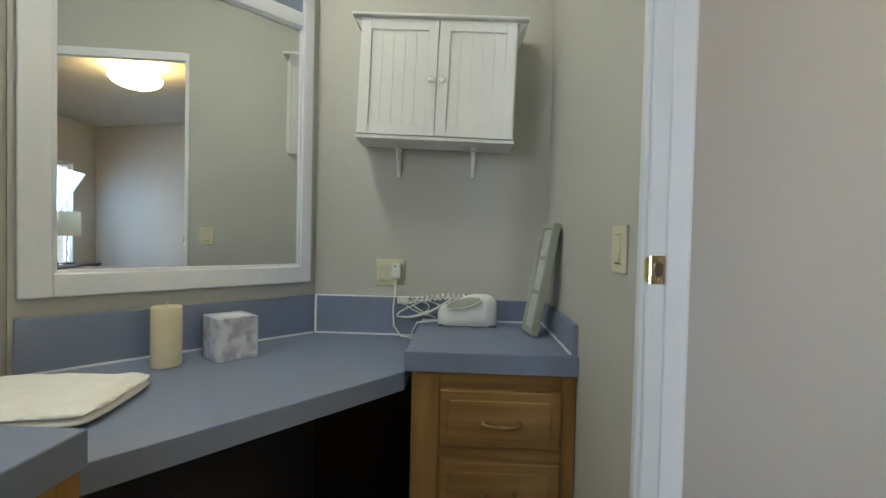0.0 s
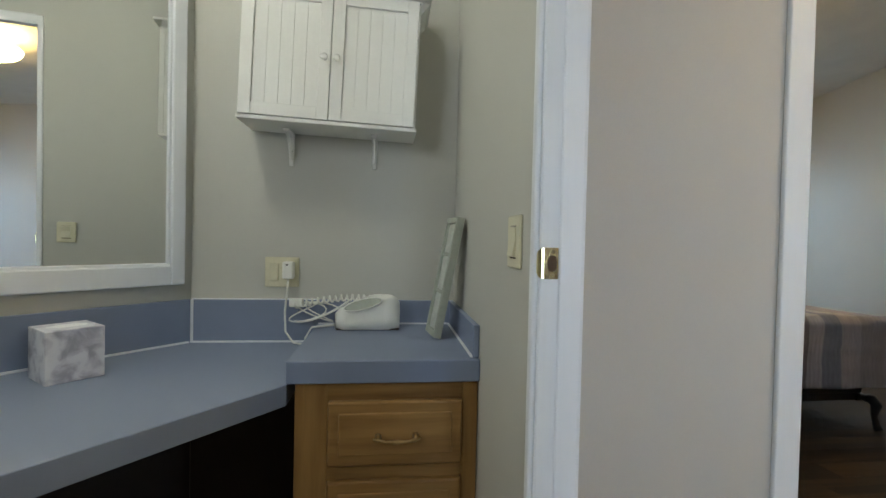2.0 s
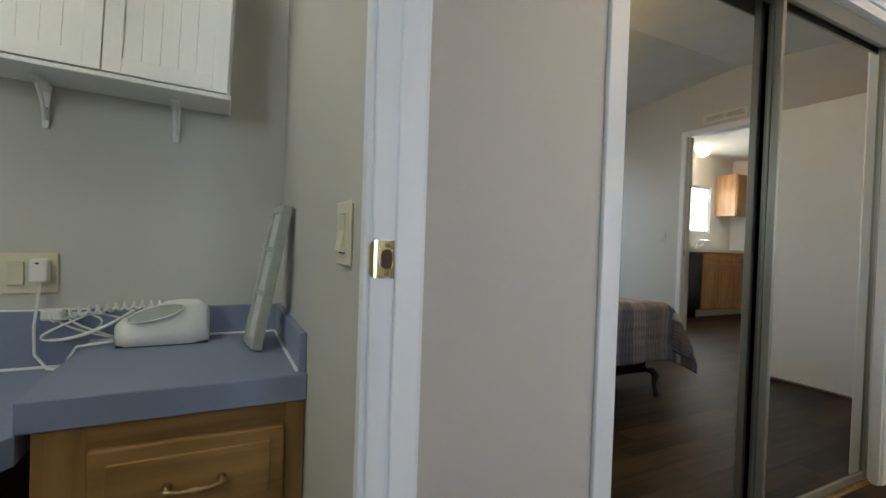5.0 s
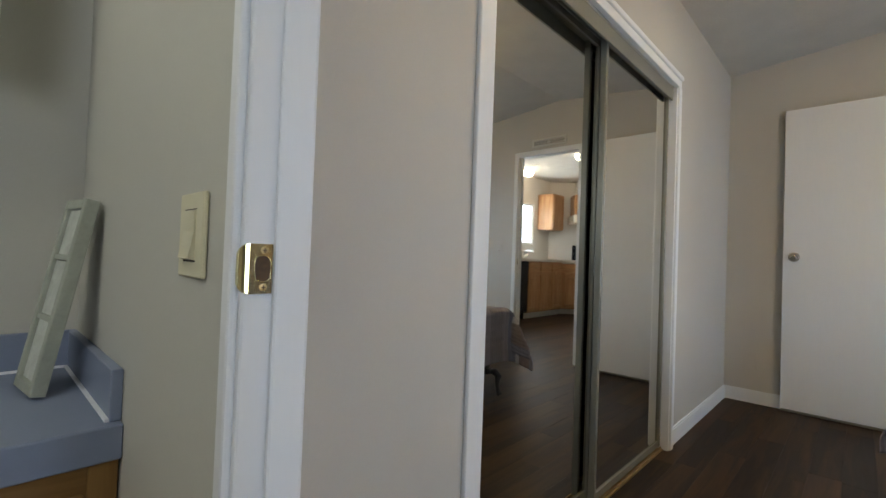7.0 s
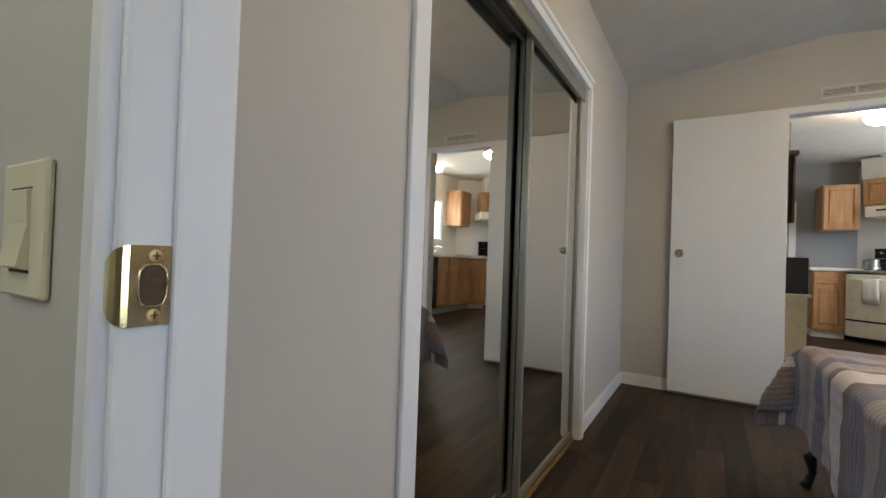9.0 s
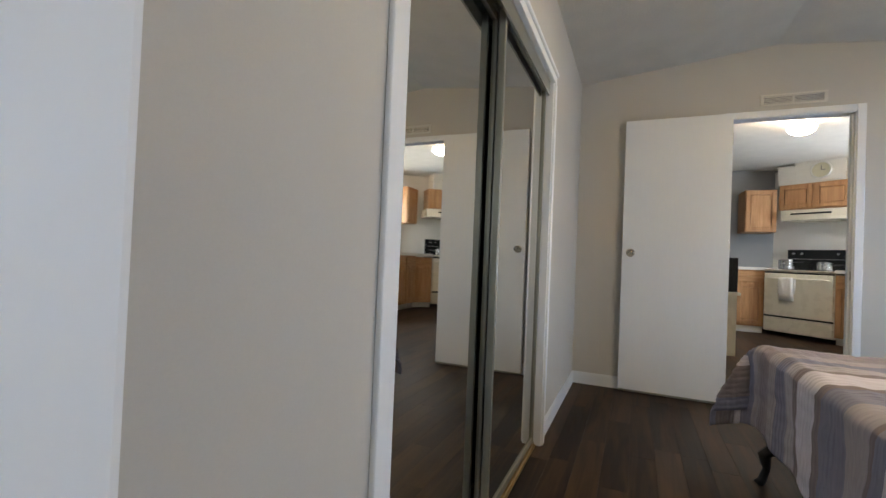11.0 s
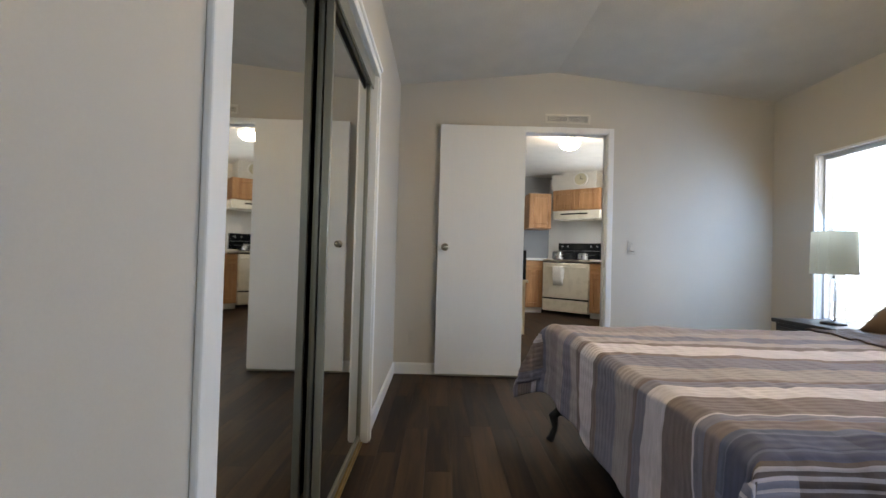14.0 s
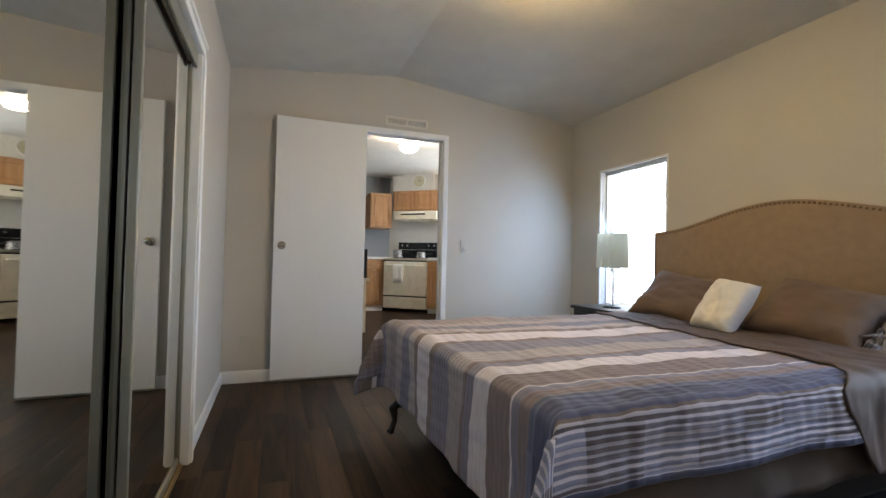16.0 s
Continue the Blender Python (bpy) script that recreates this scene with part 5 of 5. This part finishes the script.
part("rod", tube([(3.22, -1.62, NSZ + 0.30), (3.22, -1.62, NSZ + 0.56)], 0.004, 8), NICKEL, tl)
bm = lathe([(0.120, 0.31), (0.113, 0.575)], 36, M0)
bmesh.ops.solidify(bm, geom=bm.faces[:], thickness=0.003)
part("shade", bm, SHADE, tl, "cream fabric drum shade", smooth=True)
part("spider", boxes([(3.108, 3.332, -1.622, -1.618, NSZ + 0.555, NSZ + 0.559), (3.218, 3.222, -1.732, -1.508, NSZ + 0.5592, NSZ + 0.563)]), NICKEL, tl)


# ---- kitchen, seen through the doorway ----
def front(parent, x0, x1, z0, z1, kind="door", pull=True):
    wood = KOAKV if kind == "door" else KOAK
    if kind == "door":
        f = 0.05
        d = part("door", boxes([(x0, x0 + f, -0.020, 0.0, z0, z1), (x1 - f, x1, -0.020, 0.0, z0, z1), (x0 + f, x1 - f, -0.020, 0.0, z0, z0 + f), (x0 + f, x1 - f, -0.020, 0.0, z1 - f, z1), (x0 + f, x1 - f, -0.006, 0.0, z0 + f, z1 - f)], bev=0.003), wood, parent)
        part("raised_panel", box(x0 + f + 0.010, x1 - f - 0.010, -0.018, -0.004, z0 + f + 0.010, z1 - f - 0.010, bev=0.009), wood, d)
    else:
        d = part("drawer", box(x0, x1, -0.020, 0.0, z0, z1, bev=0.004), wood, parent)
    if pull:
        cx = (x0 + x1) / 2 if kind != "door" else x1 - 0.03
        part("handle", tube([(cx - 0.035, -0.020, (z0 + z1) / 2), (cx - 0.035, -0.045, (z0 + z1) / 2), (cx + 0.035, -0.045, (z0 + z1) / 2), (cx + 0.035, -0.020, (z0 + z1) / 2)], 0.004, 6) if kind != "door" else tube([(cx, -0.02, z1 - 0.16), (cx, -0.045, z1 - 0.16), (cx, -0.045, z1 - 0.08), (cx, -0.02, z1 - 0.08)], 0.004, 6), ANTIQUE, d)
    return d


def base_unit(label, m, w, doors, drawers=True, d=0.58):
    u = thing("base_cabinet", label, "cabinet", local=m, group="kitchen base cabinets")
    part("body", box(0, w, 0.0, d, 0.09, 0.872, bev=0.001), KOAKV, u)
    part("toe_kick", box(0, w, 0.05, d, 0.0, 0.089), CASEW, u)
    ww = w / doors
    for i in range(doors):
        a, b = i * ww + 0.018, (i + 1) * ww - 0.018
        front(u, a, b, 0.12, 0.68 if drawers else 0.85)
        if drawers:
            front(u, a, b, 0.71, 0.85, "drawer")
    return u


def wall_unit(label, m, w, doors, z0, z1, d=0.32):
    u = thing("upper_cabinet", label, "cabinet", local=m, group="kitchen upper cabinets")
    part("body", box(0, w, 0.0, d, z0, z1, bev=0.001), KOAKV, u)
    ww = w / doors
    for i in range(doors):
        front(u, i * ww + 0.015, (i + 1) * ww - 0.015, z0 + 0.018, z1 - 0.018, pull=False)
    return u


KZ = Matrix.Diagonal((1, 1, 1.065, 1))
base_unit("oak base cabinet with a drawer beside the stove", pose(8.38, -0.645, 0, 0, 0, -90) @ KZ, 0.36, 1)
single("worktop", prism([(8.345, -0.615), (8.998, -0.615), (8.998, -1.56), (8.345, -1.012)], 0.931, 0.974, bev=0.003), WTOP, "white laminate kitchen worktop", "worktop")
wall_unit("oak upper cabinet on the kitchen end wall", pose(8.50, -0.755, 0, 0, 0, -90), 0.405, 1, 1.51, 2.145, 0.49)
SM = pose(8.03, -1.305, 0, 0, 0, -130) @ Matrix.Diagonal((1.09, 1.05, 1.04, 1))
st = thing("stove", "cream enamel kitchen range with black backguard in the corner", "stove", local=SM)
part("body", box(-0.38, 0.38, 0.02, 0.64, 0.06, 0.905, bev=0.003), CREAM, st)
od = part("oven_door", box(-0.375, 0.375, -0.015, 0.019, 0.285, 0.865, bev=0.006), CREAM, st)
part("handle", tube([(-0.33, -0.015, 0.80), (-0.33, -0.05, 0.80), (0.33, -0.05, 0.80), (0.33, -0.015, 0.80)], 0.009, 8), CREAM, od)
part("drawer", box(-0.375, 0.375, -0.012, 0.019, 0.07, 0.262, bev=0.006), CREAM, st)
part("seam", box(-0.374, 0.374, 0.0, 0.0195, 0.263, 0.284), BLACKG, st)
part("seam", box(-0.374, 0.374, -0.004, 0.0192, 0.866, 0.884), BLACKG, st)
part("cooktop", box(-0.38, 0.38, -0.01, 0.62, 0.9055, 0.918, bev=0.003), CREAM, st)
bg = part("backguard", box(-0.38, 0.38, 0.57, 0.64, 0.9185, 1.212, bev=0.006), BLACKG, st, "black glass control panel")
for x in (-0.3, -0.2, 0.2, 0.3):
    part("knob", lathe([(0, 0), (0.02, 0), (0.017, 0.02), (0, 0.021)], 14, Matrix.Translation((x, 0.57, 1.155)) @ pose(0, 0, 0, 90)), STEEL, bg)
part("trim_strip", box(-0.37, 0.37, 0.562, 0.569, 1.075, 1.083), STEEL, bg, "thin bright strip")
for x, y in ((-0.19, 0.15), (0.19, 0.15), (-0.19, 0.42), (0.19, 0.42)):
    part("burner", lathe([(0.03, 0.919), (0.08, 0.919), (0.085, 0.926), (0.08, 0.930), (0.03, 0.930)], 20, Matrix.Translation((x, y, 0))), BLACKM, st)
tv = thing("dish_towel", "white dish towel hanging over the oven handle", "towel", local=SM)
part("cloth", sheet([[(-0.18 + 0.17 * i / 8 + 0.01 * math.sin(j), y + 0.004 * math.sin(i * 1.7), z) for i in range(9)] for j, (y, z) in enumerate([(-0.036, 0.60), (-0.038, 0.72), (-0.040, 0.79), (-0.050, 0.813), (-0.062, 0.80), (-0.066, 0.70), (-0.067, 0.60), (-0.066, 0.50)])], 0.004), TOWEL, tv, smooth=True)


def pot(x, y, r, h, label):
    p = thing("pot", label, "pot", local=SM @ pose(x, y, 0.930))
    part("bowl", lathe([(0, 0), (r, 0), (r, h), (r + 0.006, h), (r - 0.003, h), (r - 0.004, 0.004), (0, 0.004)], 24), STEEL, p, smooth=False)
    part("lid", lathe([(r, h + 0.001), (r * 0.6, h + 0.014), (0, h + 0.02)], 24), STEEL, p)
    part("handle", tube([(r, 0, h * 0.8), (r + 0.12, -0.02, h * 0.85)], 0.008, 6), BLACKM, p)


pot(-0.20, 0.15, 0.085, 0.12, "stainless steel pot on the stove")
pot(0.22, 0.15, 0.075, 0.09, "small stainless steel saucepan on the stove")
hd = thing("range_hood", "cream metal range hood under the cabinets", "range hood", local=SM)
part("canopy", add_prism(bmesh.new(), [(-0.27, 0.14), (0.47, 0.14), (0.47, 0.64), (-0.27, 0.64)], 1.605, 1.74), CREAM, hd)
part("lip", box(-0.27, 0.47, 0.125, 0.139, 1.600, 1.645, bev=0.003), CREAM, hd)
part("vent_strip", box(-0.16, 0.28, 0.133, 0.1395, 1.675, 1.695), BLACKG, hd)
wall_unit("oak upper cabinet over the range hood", SM @ pose(-0.37, 0.29, 0), 0.795, 2, 1.765, 2.118, 0.36)
ch = thing("soffit", "cream boxed-in duct above the corner cabinet", "soffit", local=SM, kind="structure")
part("box", boxes([(-0.20, 0.345, 0.32, 0.66, 2.12, 2.41), (-0.41, -0.20, 0.322, 0.66, 2.12, 2.385)], bev=0.003), WTOP, ch)
part("cap", boxes([(-0.215, 0.36, 0.298, 0.66, 2.405, 2.424), (-0.43, -0.214, 0.302, 0.66, 2.375, 2.394)], bev=0.004), WTOP, ch)
ck = thing("wall_clock", "round cream wall clock on the boxed duct", "clock", local=SM @ pose(0.09, 0.318, 2.285, 90))
part("rim", lathe([(0.098, 0.0), (0.118, 0.0), (0.118, 0.02), (0.108, 0.028), (0.098, 0.02)], 32), CASEW, ck, smooth=True)
part("face", lathe([(0, 0.004), (0.099, 0.004), (0.099, 0.006), (0, 0.006)], 32), IVORY, ck)
part("pointer", boxes([(-0.003, 0.003, 0.0, 0.06, 0.007, 0.009), (0.0, 0.045, -0.003, 0.003, 0.0092, 0.011)]), BLACKM, ck)
single("wall_corner", prism([(8.998, -1.245), (8.998, -2.418), (8.015, -2.418)], 0.0, 2.49), KWALL, "pale corner wall behind the stove", "wall", kind="structure")

# sink run along the window wall
base_unit("narrow oak base cabinet beside the stove", SM @ pose(0.385, 0.02, 0), 0.30, 1, d=0.4)
base_unit("oak base cabinets below the kitchen window", pose(7.52, -1.85, 0, 0, 0, 180) @ KZ, 1.115, 3, d=0.56)
dw = thing("dishwasher", "black built-in dishwasher under the worktop", "dishwasher", local=pose(6.40, -1.85, 0, 0, 0, 180) @ KZ)
part("body", box(0, 0.60, 0.0, 0.53, 0.10, 0.872), BLACKG, dw)
part("door", box(0.005, 0.595, -0.025, -0.001, 0.12, 0.73, bev=0.005), BLACKG, dw)
part("control_panel", box(0.005, 0.595, -0.028, -0.001, 0.735, 0.87, bev=0.005), BLACKG, dw)
part("toe_kick", box(0, 0.60, 0.05, 0.53, 0, 0.099), BLACKG, dw)
single("worktop", prism([(5.75, -1.82), (7.525, -1.82), (7.742, -1.618), (8.225, -2.03), (8.02, -2.415), (5.75, -2.415)], 0.931, 0.974, bev=0.003), WTOP, "white laminate worktop below the kitchen window", "worktop")
fc = thing("faucet", "chrome kitchen faucet behind the sink", "faucet", (7.0, -2.33, 0.974))
part("spout", tube([(7.0, -2.32, 0.974), (7.0, -2.32, 1.06)] + arc((7.0, -2.32, 1.06), (7.0, -2.31, 1.15), (7.0, -2.11, 1.10), 8), 0.011, 8), STEEL, fc, smooth=True)
part("lever", tube([(7.06, -2.32, 0.974), (7.06, -2.32, 1.02), (7.12, -2.29, 1.06)], 0.008, 8), STEEL, fc)
wall_unit("oak upper cabinet beside the kitchen window", pose(7.98, -2.10, 0, 0, 0, 180), 0.40, 1, 1.53, 2.19, 0.315)

# pieces on the near side of the kitchen
cb = thing("cream_cabinet", "cream painted low cabinet against the kitchen partition", "cabinet", (6.3, 0.0, 0))
part("body", box(6.08, 6.42, -0.255, 0.25, 0.0, 0.655, bev=0.004), CREAM, cb)
part("top", box(6.05, 6.425, -0.285, 0.28, 0.6555, 0.685, bev=0.004), CREAM, cb)
mv = thing("microwave", "black microwave on the cream cabinet", "microwave", (6.25, 0.0, 0.686))
part("body", box(6.10, 6.40, -0.262, 0.20, 0.687, 1.06, bev=0.006), BLACKG, mv)
part("door", box(6.092, 6.0995, -0.14, 0.19, 0.70, 1.05, bev=0.002), BLACKG, mv)
sh = thing("wall_shelf", "dark wooden wall shelf with a crown", "shelf", (6.4, 0.05, 1.44))
part("upright", box(6.30, 6.415, -0.165, -0.145, 1.44, 2.16, bev=0.002), SHELFW, sh)
part("upright", box(6.30, 6.415, 0.25, 0.27, 1.44, 2.16, bev=0.002), SHELFW, sh)
part("crown", box(6.28, 6.42, -0.195, 0.30, 2.161, 2.21, bev=0.008), SHELFW, sh)
part("back", box(6.417, 6.427, -0.165, 0.27, 1.44, 2.16), SHELFW, sh)
single("wall_kitchen_partition", box(6.428, 6.50, -0.135, 1.73, -0.012, TOPZ), GREYW, "short grey kitchen partition", "wall", kind="structure")
ed = thing("door_end", "white panel door in the kitchen end wall", "door", (8.98, -0.2, 0), kind="structure")
part("leaf", box(8.97, 8.998, -0.53, 0.20, 0.01, 1.98, bev=0.003), DOORW, ed)
part("door_knob", lathe([(0, 0), (0.028, 0), (0.012, 0.012), (0.024, 0.04), (0, 0.06)], 18, Matrix.Translation((8.97, -0.46, 0.98)) @ pose(0, 0, 0, 0, -90)), NICKEL, ed, smooth=True)
single("baseboard", box(8.40, 8.425, -1.0, -0.65, 0, 0.03), TRIM, "white kitchen base strip", "baseboard", kind="structure")

# ---- floor planks ----
PW, PL = 0.118, 0.86
rng = random.Random(7)
FLOOR = bpy.data.objects["floor"]


def add_plank(bm, x0, x1, y0, z0):
    """A plank with slightly eased top edges."""
    x1, y0, y1, z1, c = x1 - 0.0004, y0 + 0.0002, y0 + PW - 0.0002, z0 + 0.0115, 0.0004
    lo = [bm.verts.new(p) for p in ((x0, y0, z0), (x1, y0, z0), (x1, y1, z0), (x0, y1, z0))]
    mid = [bm.verts.new(p) for p in ((x0, y0, z1 - c), (x1, y0, z1 - c), (x1, y1, z1 - c), (x0, y1, z1 - c))]
    top = [bm.verts.new(p) for p in ((x0 + c, y0 + c, z1), (x1 - c, y0 + c, z1), (x1 - c, y1 - c, z1), (x0 + c, y1 - c, z1))]
    for a, b in ((lo, mid), (mid, top)):
        for i in range(4):
            bm.faces.new((a[i], a[(i + 1) % 4], b[(i + 1) % 4], b[i]))
    bm.faces.new(top)
    return bm


def plank_mesh(length):
    me, bm = bpy.data.meshes.new("plank"), add_plank(bmesh.new(), 0, length, 0, 0)
    bm.to_mesh(me)
    bm.free()
    me.materials.append(PLANK)
    return me


full, rest = plank_mesh(PL), bmesh.new()
y = -2.43
while y < 1.72:
    x = 0.508 - rng.random() * PL * 0.9
    while x < 8.99:
        a, b = max(x, 0.509 if y > -1.95 else 4.165), min(x + PL, 8.995)
        if b - a > 0.02:
            if a < 4.08 and y < 1.25:
                o = new("plank", full if b - a > PL - 0.001 else plank_mesh(b - a))
                o.location = (a, y, -0.0118)
                o.parent = FLOOR
            else:
                add_plank(rest, a, b, y, -0.0118)
        x += PL
    y += PW
r = single("floor_planks", rest, PLANKJ, "dark brown wood plank flooring in the kitchen", kind="stuff")
r.parent = FLOOR
